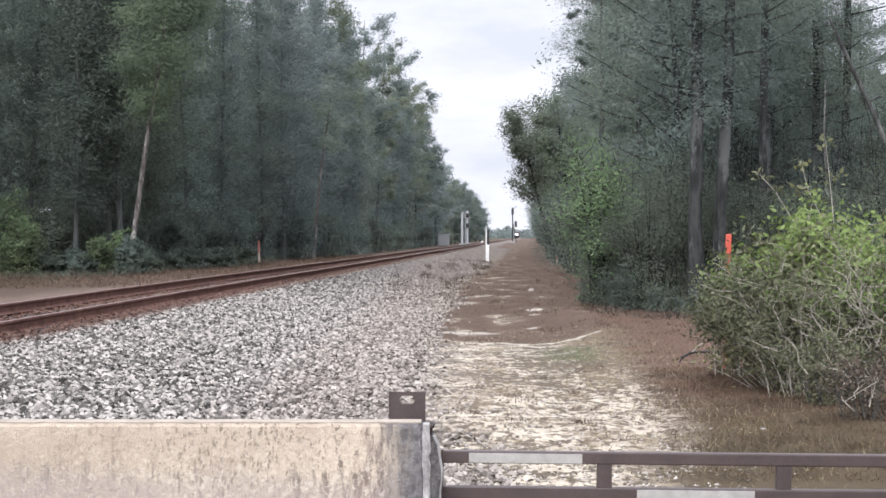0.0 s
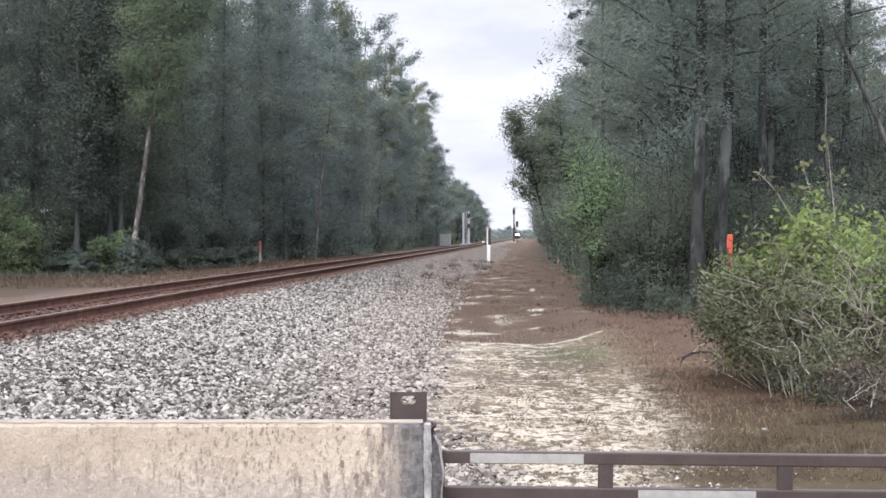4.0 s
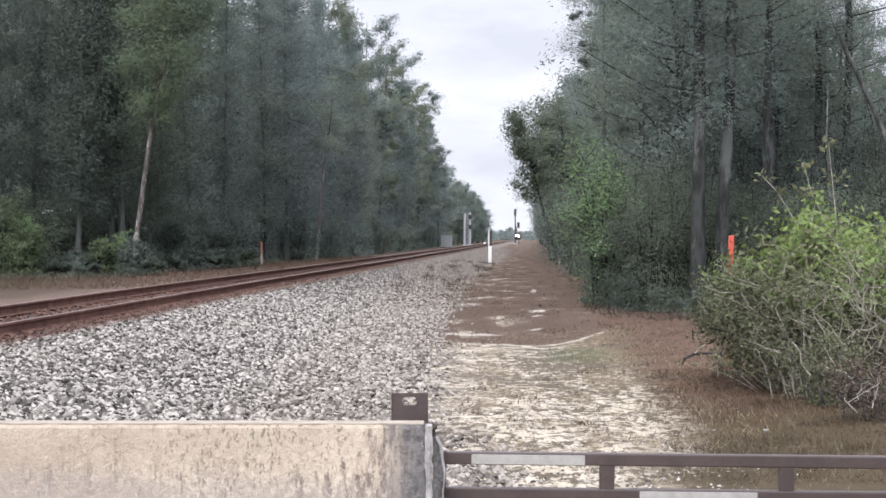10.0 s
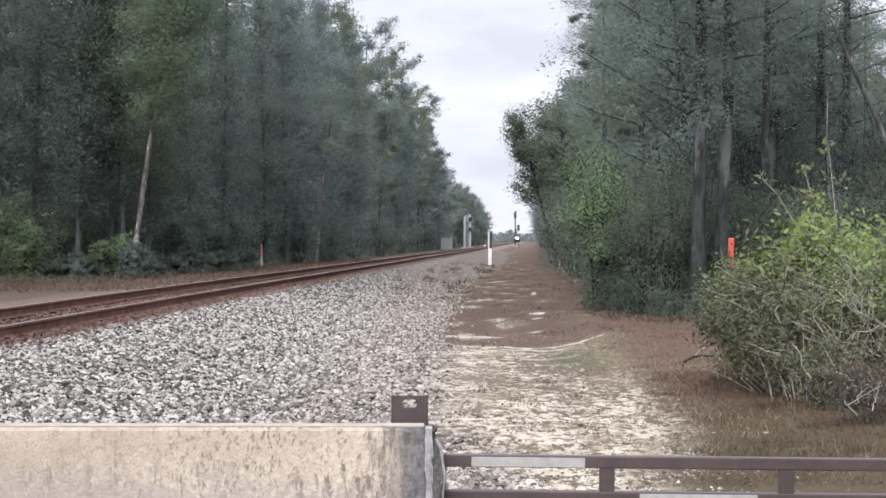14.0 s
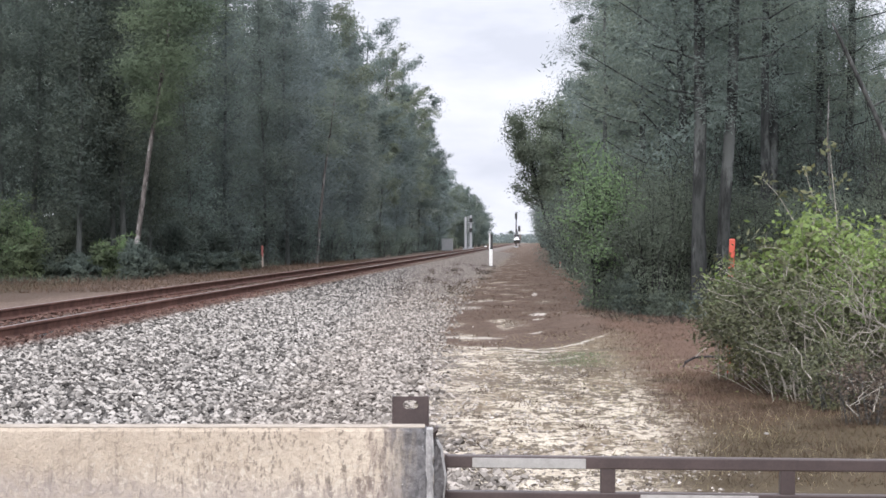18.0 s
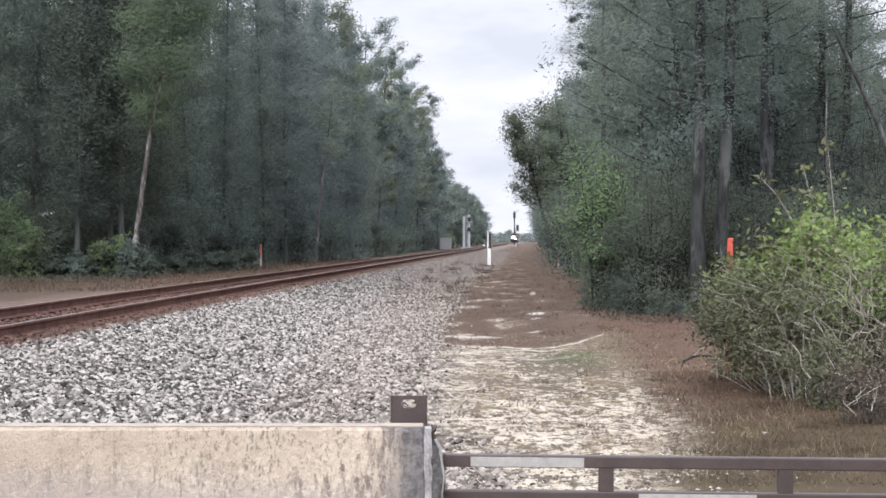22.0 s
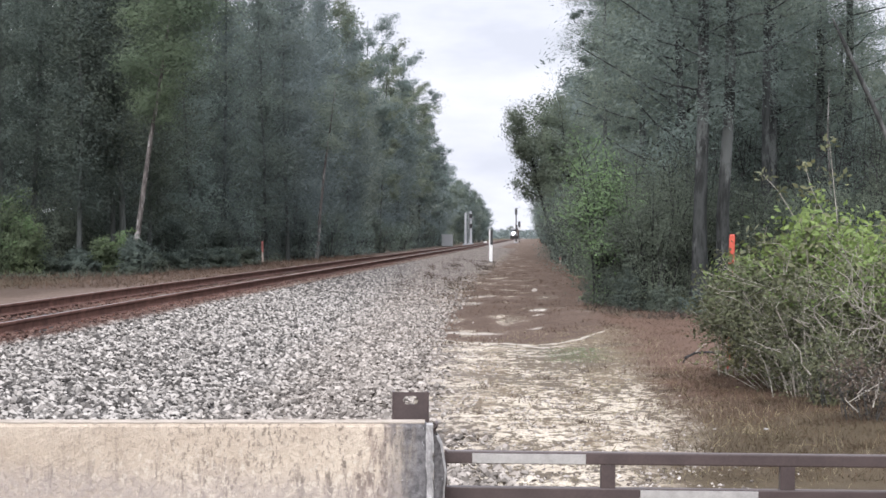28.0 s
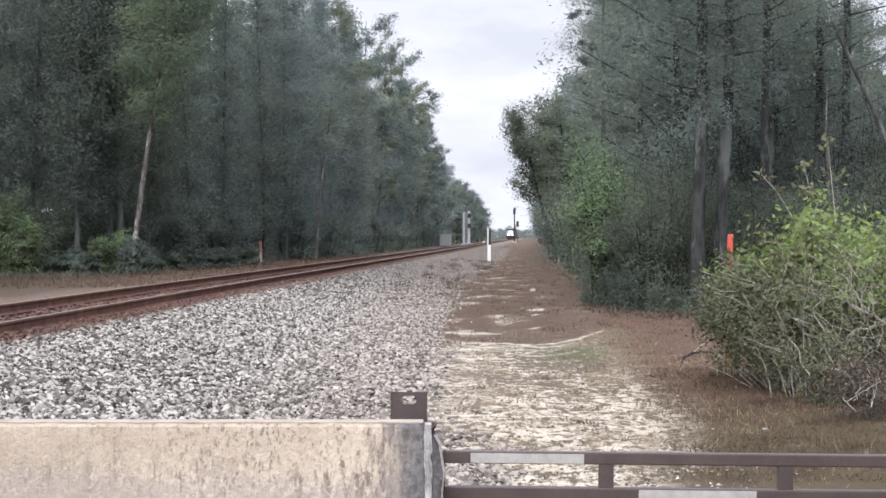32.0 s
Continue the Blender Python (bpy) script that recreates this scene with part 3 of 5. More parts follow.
def build_track():
    track = thing("railway_track", "single railway track with rusty rails on wooden ties", "railway track", kind="structure")
    prof = rail_profile()
    ys = [12, 18, 24, 27, 30, 34, 38, 44, 50, 60, 150, 400, 1490]
    n = len(prof)
    for side in (-1, 1):
        v = [(TRACK_X + side * GAUGE / 2 + a, y, RAIL_TOP - 0.171 + b + rail_dip(y) - 0.02 * min(side, 0)) for y in ys for a, b in prof]
        f = [(i * n + j, i * n + (j + 1) % n, (i + 1) * n + (j + 1) % n, (i + 1) * n + j) for i in range(len(ys) - 1) for j in range(n)]
        me = fast_mesh("rail", v, f, M_RUST)
        me.materials.append(M_RAILTOP)
        for k, p in enumerate(me.polygons):
            if k % n == 8:
                p.material_index = 1
        part("rail", me, None, track)
    tie = None
    plate = None
    for i in range(240):
        y = 16 + i * 0.53 + 0.03 * math.sin(i * 2.3)
        if tie is None:
            tie = part("tie", boxed(-1.3, 1.3, -0.115, 0.115, -0.17, 0.0, 0.012), M_TIE, track)
            ob = tie
        else:
            ob = new("tie", tie.data)
            ob.parent = track
        ob.matrix_basis = pose(TRACK_X + 0.03 * math.sin(i * 1.9), y, RAIL_TOP - 0.179 + rail_dip(y), 0, 0, 0.8 * math.sin(i * 3.1))
        if i < 60:
            for side in (-1, 1):
                if plate is None:
                    bm = boxed(-0.18, 0.18, -0.09, 0.09, 0.0, 0.012, 0.003)
                    for sx in (-0.10, 0.10):
                        box(bm, sx - 0.012, sx + 0.012, -0.06, -0.036, 0.012, 0.045, 0.003)
                    plate = part("tie_plate", bm, M_RUST, track)
                    pl = plate
                else:
                    pl = new("tie_plate", plate.data)
                    pl.parent = track
                pl.matrix_basis = pose(TRACK_X + side * GAUGE / 2, y, RAIL_TOP - 0.181 + rail_dip(y))


build_track()

# ---- barrier, post and gate at the road's end, square to the line of sight ----
HEAD = pose(0, 0, 0, 0, 0, 2.494)


def build_barrier():
    barrier = thing("concrete_barrier", "stained tan concrete road barrier with a grey worn end", "barrier", HEAD @ pose(0, 8.575, 0))
    sec = [(0.30, 0.0), (0.30, 0.075), (0.16, 0.33), (0.078, 0.790), (0.064, 0.806)]
    sec = [(-a, b) for a, b in sec] + [(a, b) for a, b in reversed(sec)]
    us = list(np.linspace(-3.1, -0.10, 41)) + [-0.078]
    bm = bmesh.new()
    rings = []
    for i, u in enumerate(us):
        s = 1.0 if i < len(us) - 1 else 0.93
        chip = 0.003 * math.sin(u * 37) * math.sin(u * 11 + 1)
        rings.append([bm.verts.new((u, a * s, b if b < 0.5 else b + (chip if 0 < i < len(us) - 1 else -0.006 * (s < 1)))) for a, b in sec])
    for p, q in zip(rings, rings[1:]):
        for j in range(len(sec)):
            k = (j + 1) % len(sec)
            bm.faces.new((p[j], p[k], q[k], q[j]))
    bm.faces.new(rings[0])
    bm.faces.new(list(reversed(rings[-1])))
    part("body", bm, M_CONCRETE, barrier)
    # thin strip added along the top to stand in for its lit edge
    part("lit_top", boxed(-3.08, -0.085, -0.0665, 0.06, 0.8035, 0.8105, 0.0025), M_LITTOP, barrier, "thin strip standing in for the lit top edge")
    # worn arris, then the keyed end with its pale rim
    bm = bmesh.new()
    r0 = random.Random(3)
    prev = None
    for i in range(24):
        z = 0.02 + i * 0.0338
        flare = np.interp(z, [0, 0.33, 0.8], [0.21, 0.085, 0.0])
        w = 0.030 + r0.uniform(-0.005, 0.005)
        o = r0.uniform(-0.003, 0.003)
        ring = [bm.verts.new((-0.079 + o, -0.071 - flare, z)), bm.verts.new((-0.079 + w * 0.6, -0.076 - flare, z)),
                bm.verts.new((-0.079 + w, -0.066 - flare, z)), bm.verts.new((-0.079 + w, 0.05, z)), bm.verts.new((-0.079, 0.05, z))]
        if prev:
            for j in range(5):
                bm.faces.new((prev[j], prev[(j + 1) % 5], ring[(j + 1) % 5], ring[j]))
        else:
            bm.faces.new(ring)
        prev = ring
    bm.faces.new(prev)
    part("worn_edge", bm, M_WORN, barrier, "chipped pale concrete edge")
    for name, mat, a, b, dy, label in (("end_key", M_CONCRETE, -0.046, 0.0, 0.0, "grey recessed concrete end"), ("end_rim", M_WORN, -0.002, 0.006, -0.012, "pale chipped rim of the end")):
        bm = bmesh.new()
        prev = None
        for i in range(20):
            z = 0.02 + i * 0.0385
            out = np.interp(z, [0, 0.60, 0.70, 0.75], [0.0, 0.0, -0.012, -0.034]) + r0.uniform(-0.002, 0.002) - 0.012 * math.exp(-((z - 0.50) / 0.03) ** 2)
            flare = np.interp(z, [0, 0.33, 0.8], [0.18, 0.06, 0.0])
            x0 = a if name == "end_key" else a + out
            ring = [bm.verts.new((x0, -0.045 - flare + dy, z)), bm.verts.new((b + out, -0.03 - flare + dy, z)), bm.verts.new((b + out, 0.06, z)), bm.verts.new((x0, 0.06, z))]
            if prev:
                for j in range(4):
                    bm.faces.new((prev[j], prev[(j + 1) % 4], ring[(j + 1) % 4], ring[j]))
            else:
                bm.faces.new(ring)
            prev = ring
        bm.faces.new(prev)
        part(name, bm, mat, barrier, label)
    v, f = tubes([([(-0.052, -0.03, 0.745), (-0.044, -0.05, 0.775), (-0.037, -0.055, 0.800), (-0.034, -0.03, 0.806), (-0.036, 0.0, 0.78)], [0.007, 0.009, 0.009, 0.008, 0.006])], 8)
    part("lifting_loop", fast_mesh("lifting_loop", v, f, M_BROWN, True), None, barrier, "rusty bent lifting loop")


def build_post():
    post = thing("steel_post", "dark brown steel channel post with a slot near its top", "post", HEAD @ pose(-0.149, 8.72, 0))
    w, t, d, top = 0.073, 0.007, 0.075, 0.922
    sx, z0, z1 = 0.033, 0.868, 0.905
    bm = bmesh.new()
    # web around the rounded slot
    outer = [(-w, 0.0), (w, 0.0), (w, top), (-w, top)]
    inner = []
    rad = (z1 - z0) / 2
    for k in range(8):
        a = math.pi / 2 - math.pi * k / 7
        inner.append((sx - rad + rad * math.cos(a), z0 + rad + rad * math.sin(a)))
    for k in range(8):
        a = -math.pi / 2 - math.pi * k / 7
        inner.append((-sx + rad + rad * math.cos(a), z0 + rad + rad * math.sin(a)))
    edges = []
    for loop in (outer, inner):
        vs = [bm.verts.new((x + 0.0, 0, z)) for x, z in loop]
        edges += [bm.edges.new((vs[i], vs[(i + 1) % len(vs)])) for i in range(len(vs))]
    bmesh.ops.triangle_fill(bm, edges=edges, use_beauty=True)
    r = bmesh.ops.extrude_face_region(bm, geom=bm.faces[:])
    bmesh.ops.translate(bm, verts=[e for e in r["geom"] if isinstance(e, bmesh.types.BMVert)], vec=(0, t, 0))
    part("web", bm, M_BROWN, post)
    for s in (-1, 1):
        part("flange", boxed(min(s * w, s * (w + t)), max(s * w, s * (w + t)), -0.004, d, 0, top + 0.002, 0.002), M_BROWN, post)


def build_gate():
    gate = thing("steel_gate", "dark brown steel tube gate with white reflective strips", "gate", HEAD @ pose(0.0, 8.70, 0, 0, 0.62, 0))
    L = 3.3
    part("top_rail", boxed(-0.002, L, -0.025, 0.03, 0.616, 0.670, 0.006), M_BROWN, gate)
    part("lower_rail", boxed(-0.002, L, -0.025, 0.03, 0.460, 0.515, 0.006), M_BROWN, gate)
    for u in (0.704, 1.485, 2.27, 3.05):
        part("upright", boxed(u - 0.032, u + 0.032, -0.022, 0.027, 0.513, 0.618, 0.003), M_BROWN, gate)
        part("leg", boxed(u - 0.03, u + 0.03, -0.022, 0.027, -0.02, 0.462, 0.003), M_BROWN, gate)
    for a, b, z0, z1 in ((0.113, 0.606, 0.619, 0.661), (2.0, 2.5, 0.619, 0.661), (0.845, 1.357, 0.466, 0.508), (2.6, 3.1, 0.466, 0.508)):
        part("reflective_strip", boxed(a, b, -0.0285, -0.0245, z0, z1, 0.0012), M_TAPE, gate, "white reflective strip, a little scuffed")
    part("hinge_plate", boxed(-0.008, 0.004, -0.03, 0.034, 0.44, 0.674, 0.002), M_BROWN, gate)


build_barrier()
build_post()
build_gate()


# ---- lineside posts, signals and cabinet ----
def build_marker(name, label, x, y, h, w, lower, upper, split, lean=0.0):
    z = float(ground_z(x, y))
    m = thing(name, label, "marker post", pose(x, y, z - 0.05, 0, lean, 0))
    part("stake", boxed(-w / 2, w / 2, -0.02, 0.02, 0, split, 0.006), lower, m)
    part("cap", boxed(-w / 2 - 0.006, w / 2 + 0.006, -0.027, 0.027, split, h, 0.010), upper, m)
    return m


def build_lineside():
    mp = thing("marker_post", "white square marker post with a dark slatted upper board", "marker post", pose(-2.50, 122, 0.0, 0, 1.0, 0))
    part("post", boxed(-0.105, 0.095, -0.10, 0.10, 0, 1.10, 0.015), M_WHITE, mp, "white painted post")
    part("board", boxed(-0.055, 0.10, -0.03, 0.03, 1.10, 2.02, 0.008), M_BLACK, mp, "dark weathered upper board")
    part("edge_strip", boxed(-0.13, -0.06, -0.028, 0.028, 1.10, 2.08, 0.008), M_WHITE, mp, "pale edge strip")
    part("base", boxed(-0.35, 0.32, -0.2, 0.2, 0, 0.09, 0.03), M_UNDER, mp)
    build_marker("marker_stake", "orange-topped pale stake in the far verge", -14.6, 108, 1.30, 0.10, M_POST, M_REDCAP, 0.68, -1)
    build_marker("marker_stake", "flat bright orange stake standing behind a bush", 2.335, 24.0, 1.66, 0.055, M_ORANGE, M_ORANGE, 1.2, 2)
    build_marker("marker_stake", "flat bright orange stake among leafy twigs", 3.39, 19.0, 1.66, 0.05, M_ORANGE, M_ORANGE, 1.2, 1)

    build_marker("marker_stake", "short pale stake with a faded red top", 1.62, 115, 0.5, 0.07, M_POST, M_REDCAP, 0.3, 2)

    def signal(x, y, h, heads, label, group):
        s = thing("railway_signal", label, "signal", pose(x, y, float(ground_z(x, y))), group)
        part("base", boxed(-0.45, 0.45, -0.45, 0.45, 0, 0.35, 0.04), M_GREY, s)
        part("mast", rodded((0, 0, 0.3), (0, 0, h), 0.19, 0.17, 10), M_STEEL, s)
        if heads:
            for sx in (-0.2, 0.2):
                part("ladder_rail", rodded((sx - 0.5, 0.3, 0.2), (sx - 0.5, 0.15, h - 0.3), 0.05, 0.05, 6), M_STEEL, s)
            for i in range(int(h / 0.32) - 1):
                part("rung", rodded((-0.7, 0.25, 0.5 + i * 0.32), (-0.3, 0.25, 0.5 + i * 0.32), 0.03, 0.03, 5), M_STEEL, s)
            part("walkway", boxed(-0.75, 0.5, -0.1, 0.5, h - 1.2, h - 1.12, 0.01), M_STEEL, s)
        for z in heads:
            head = part("signal_head", boxed(-0.26, 0.26, -0.28, -0.10, z - 0.34, z + 0.34, 0.08), M_BLACK, s, "black signal head with hooded lamps")
            for k in (-0.2, 0.0, 0.2):
                part("hood", rodded((0, -0.26, z + k), (0, -0.52, z + k), 0.09, 0.10, 10), M_BLACK, head)
        return s

    signal(-9.75, 320, 5.5, (4.7, 3.1), "steel mast signal with black heads and a ladder", "line signals")
    signal(-10.6, 320, 5.3, (), "bare pale steel mast beside the signal", "line signals")
    s = thing("railway_signal", "tall dark mast signal beside the line", "signal", pose(-3.75, 480, 0), "line signals")
    part("base", boxed(-0.5, 0.5, -0.5, 0.5, 0, 0.4, 0.05), M_GREY, s)
    part("mast", rodded((0, 0, 0.3), (0, 0, 8.6), 0.17, 0.14, 10), M_UNDER, s)
    for x, z in ((0.0, 7.6), (0.75, 4.6)):
        head = part("signal_head", boxed(x - 0.30, x + 0.30, -0.3, -0.1, z - 0.7, z + 0.7, 0.1), M_BLACK, s, "black signal head")
        for k in (-0.45, 0.0, 0.45):
            part("hood", rodded((x, -0.28, z + k), (x, -0.55, z + k), 0.16, 0.17, 10), M_BLACK, head)
    part("number_board", boxed(0.5, 1.35, -0.2, -0.16, 3.3, 4.6, 0.02), M_WHITE, s, "blank white board")
    part("stay", rodded((0.2, 0.0, 4.5), (0.9, 0.6, 0.0), 0.07, 0.07, 6), M_UNDER, s)
    bx = thing("trackside_box", "small white box on a stub post beside the rail", "box", pose(-9.8, 424, 0.10))
    part("stub", boxed(-0.06, 0.06, -0.06, 0.06, -0.15, 0.25, 0.01), M_GREY, bx)
    part("case", boxed(-0.25, 0.25, -0.12, 0.12, 0.2, 0.52, 0.03), M_WHITE, bx, "white painted case")
    cab = thing("relay_cabinet", "grey sheet-steel relay cabinet beside the track", "cabinet", pose(-12.5, 296, 0.1) @ Matrix.Scale(0.76, 4))
    part("body", boxed(-1.05, 1.05, -0.9, 0.9, 0.15, 2.35, 0.05), M_GREY, cab)
    part("roof", boxed(-1.15, 1.15, -1.0, 1.0, 2.35, 2.47, 0.03), M_GREY, cab)
    part("plinth", boxed(-1.0, 1.0, -0.85, 0.85, -0.1, 0.16), M_UNDER, cab)
    for sx in (-0.5, 0.5):
        door = part("door", boxed(sx - 0.46, sx + 0.46, -0.93, -0.90, 0.25, 2.2, 0.015), M_GREY, cab)
        part("handle", boxed(sx * 0.3 - 0.03, sx * 0.3 + 0.03, -0.98, -0.93, 1.1, 1.35, 0.01), M_STEEL, door)


build_lineside()


# ---- the train ----
def build_train():
    loco = thing("locomotive", "grey freight locomotive with a lit headlight", "locomotive")
    part("frame", boxed(-1.5, 1.5, 0.4, 21.5, 1.05, 1.55, 0.06), M_UNDER, loco)
    # nose and cab
    bm = boxed(-0.95, 0.95, 0.9, 3.4, 1.55, 3.15, 0.16)
    part("nose", bm, M_NOSE, loco, "pale grey short nose")
    bm = boxed(-1.52, 1.52, 3.2, 6.2, 1.55, 4.45, 0.12)
    for v in bm.verts:
        if v.co.z > 4.2:
            v.co.x *= 0.80
    cabin = part("cab", bm, M_BODY, loco)
    for x0, x1 in ((-1.3, -0.75), (-0.68, -0.06), (0.06, 0.68), (0.75, 1.3)):
        part("windscreen", boxed(x0, x1, 3.17, 3.21, 3.3, 4.0, 0.02), M_GLASS, cabin)
    part("hood", boxed(-0.98, 0.98, 6.2, 20.6, 1.55, 4.25, 0.14), M_BODY, loco)
    part("radiator_wing", boxed(-1.35, 1.35, 15.5, 20.0, 3.6, 4.6, 0.12), M_BODY, loco)
    part("fuel_tank", boxed(-1.35, 1.35, 7.5, 14.0, 0.3, 1.05, 0.15), M_UNDER, loco)
    bm = boxed(-1.4, 1.4, 0.05, 0.35, 0.15, 1.1, 0.05)
    part("pilot", bm, M_UNDER, loco)
    part("coupler", boxed(-0.14, 0.14, -0.55, 0.1, 0.72, 1.0, 0.04), M_UNDER, loco)
    for sx in (-1.3, 1.3):
        part("handrail", rodded((sx, 0.5, 1.55), (sx, 0.5, 2.6), 0.025), M_WHITE, loco)
        part("step_well", boxed(sx - 0.18, sx + 0.18, 0.3, 0.75, 0.35, 1.5, 0.03), M_UNDER, loco)
    for ty in (3.6, 17.6):
        truck = part("truck", boxed(-1.2, 1.2, ty - 2.2, ty + 2.2, 0.45, 0.95, 0.08), M_UNDER, loco)
        for wy in (-1.7, 0.0, 1.7):
            for sx in (-1, 1):
                part("wheel", rodded((sx * 0.69, ty + wy, 0.51), (sx * 0.82, ty + wy, 0.51), 0.51, 0.51, 20), M_UNDER, truck)
    # headlight pair in the nose, and ditch lights on the pilot deck
    lamp = part("headlight_case", boxed(-0.42, 0.42, 0.74, 0.92, 2.22, 2.68, 0.06), M_BODY, loco)
    for sx in (-0.22, 0.22):
        part("lens", rodded((sx, 0.74, 2.45), (sx, 0.70, 2.45), 0.19, 0.18, 16), M_HEADLIGHT, lamp, "glowing headlight lens")
    for sx in (-0.72, 0.72):
        d = part("ditch_light", rodded((sx, 0.9, 1.78), (sx, 0.33, 1.78), 0.14, 0.17, 12), M_UNDER, loco)
        part("lens", rodded((sx, 0.33, 1.78), (sx, 0.30, 1.78), 0.13, 0.12, 12), M_HEADLIGHT, d, "glowing ditch light lens")
    cars = []
    for i in range(5):
        car = thing("freight_car", "rust-brown covered freight wagon", "freight car", group="wagons of the train")
        cars.append(car)
        if i == 0:
            part("body", boxed(-1.5, 1.5, 0.6, 16.6, 1.1, 4.4, 0.15), M_CAR, car)
            part("sill", boxed(-1.45, 1.45, 0.3, 16.9, 0.85, 1.12, 0.04), M_UNDER, car)
            for ty in (2.4, 14.8):
                truck = part("truck", boxed(-1.15, 1.15, ty - 1.3, ty + 1.3, 0.4, 0.85, 0.06), M_UNDER, car)
                for wy in (-0.9, 0.9):
                    for sx in (-1, 1):
                        part("wheel", rodded((sx * 0.69, ty + wy, 0.42), (sx * 0.82, ty + wy, 0.42), 0.42, 0.42, 16), M_UNDER, truck)
            for k in range(7):
                for sx in (-1.53, 1.5):
                    part("rib", boxed(sx, sx + 0.03, 1.2 + k * 2.45, 1.34 + k * 2.45, 1.15, 4.3), M_CAR, car)
        else:
            scene.collection.objects.unlink(car)
            bpy.data.objects.remove(car)
            cars[-1] = copy_thing(cars[0], pose(0, 0, 0))
    return loco, cars


LOCO, CARS = build_train()


# ---- trees ----
def trunk_path(h, r0, lean, wob, r, bend=0.0):
    n = 9
    t = np.linspace(0, 1, n)
    px = lean[0] * t + bend * np.sin(t * np.pi) + np.cumsum(r.normal(0, wob, n)) * (t > 0)
    py = lean[1] * t + np.cumsum(r.normal(0, wob, n)) * (t > 0)
    return np.stack([px, py, -0.1 + t * (h + 0.1)], axis=1), r0 * (1 - 0.82 * t ** 1.1) * np.where(t == 0, 1.3, 1.0)


def at_height(pts, z):
    return np.array([np.interp(z, pts[:, 2], pts[:, k]) for k in range(3)])


def make_tree(name, label, h, r0, crown_from, width, nb, seed, leaf, bark, per=10, size=(0.42, 0.13), style="cone", lean=(0, 0), clumps=7, spread=0.42):
    """A tree: trunk, main limbs, crown of leaf clumps along the limbs."""
    r = np.random.default_rng(seed)
    t = thing(name, label, "tree")
    pts, rad = trunk_path(h, r0, lean, 0.05 * h / 18, r)
    v, f = tubes([(pts, rad)], 9)
    part("trunk", fast_mesh("trunk", v, f, bark, True), None, t)
    centres, sp, limbs, twigs = [], [], [], []
    for i in range(nb):
        q = (i + r.uniform(0, 1)) / nb
        u = crown_from + (1 - crown_from) * q
        z = u * h * 0.97
        if style == "cone":
            prof = (1 - q * 0.80) * (0.55 + 0.45 * math.sin(min(1.0, q * (1 - crown_from) / 0.15) * math.pi / 2))
        elif style == "plume":
            prof = (0.55 + 0.45 * math.sin(min(1.0, q / 0.2) * math.pi / 2)) * math.sqrt(max(0.05, 1 - q ** 2.2)) * (0.8 + 0.2 * math.sin(q * 17 + seed))
        elif style == "fork":
            u, prof = crown_from + (0.92 - crown_from) * q, 1.0 - 0.45 * abs(q - 0.4)
            z = u * h
        elif style == "round":
            prof = math.sin(math.pi * (0.12 + 0.80 * q))
        else:
            prof = 0.55 + 0.45 * math.sin(math.pi * q)
        ln = width * prof * r.uniform(0.42, 1.22)
        a = i * 2.39996 + r.normal(0, 0.4)
        rise = r.uniform(-0.05, 0.45) if style == "pine" else r.uniform(0.25, 0.9) if style == "plume" else r.uniform(0.3, 1.5) if style == "fork" else r.uniform(0.15, 0.65)
        start = at_height(pts, z)
        k = np.linspace(0, 1, 5)[:, None]
        d = np.array([math.cos(a), math.sin(a), rise])
        arc = start + d * ln * k + np.array([0, 0, 0.10 * ln]) * k ** 2 + r.normal(0, 0.05 * ln, (5, 3)) * k
        lr = max(0.012, ({"plume": 0.14, "pine": 0.17}.get(style, 0.28)) * np.interp(z, pts[:, 2], rad) + 0.012)
        (limbs if ln > width * 0.62 and len(limbs) < 6 else twigs).append((arc, lr * (1 - 0.75 * k[:, 0])))
        m = max(2, int(clumps * (0.4 + ln / width)))
        q = r.uniform({"pine": 0.5, "fork": 0.45, "plume": 0.05}.get(style, 0.28), 1.05, m)[:, None]
        off = {"pine": 0.10, "fork": 0.12}.get(style, 0.16)
        c = start + d * ln * q + np.array([0, 0, 0.10 * ln]) * q ** 2 + r.normal(0, off * ln, (m, 3)) * np.array([1, 1, 0.6])
        centres.append(c)
        sp.append(spread * (0.6 + 0.4 * prof) * r.uniform(0.7, 1.35, m))
    top = at_height(pts, h * 0.985)[None] + r.normal(0, 0.25, (4, 3))
    if style != "fork":
        centres.append(top)
        sp.append(np.full(4, spread * 0.6))
    for arc, lr in limbs:
        v, f = tubes([(arc, lr)], 5)
        part("limb", fast_mesh("limb", v, f, bark, True), None, t)
    if twigs:
        v, f = tubes([(q[::2], w[::2]) for q, w in twigs], 3)
        tagged(part("branchwork", fast_mesh("branchwork", v, f, bark, True), None, t), kind="stuff")
    v, f, nm = blades(np.concatenate(centres), np.concatenate(sp), per, size[0], size[1], 0.25 if style != "round" else 0.1, r, face=0.86)
    part("crown", fast_mesh("crown", v, f, leaf, True, nm), None, t)
    return t


def place(src, x, y, turn, scale, group=""):
    m = pose(x, y, float(ground_z(x, y)) - 0.03, 0, 0, turn) @ Matrix.Diagonal((scale, scale, scale, 1))
    ob = copy_thing(src, m)
    if group:
        tagged(ob, group=group)
    return ob


SWAYING = []


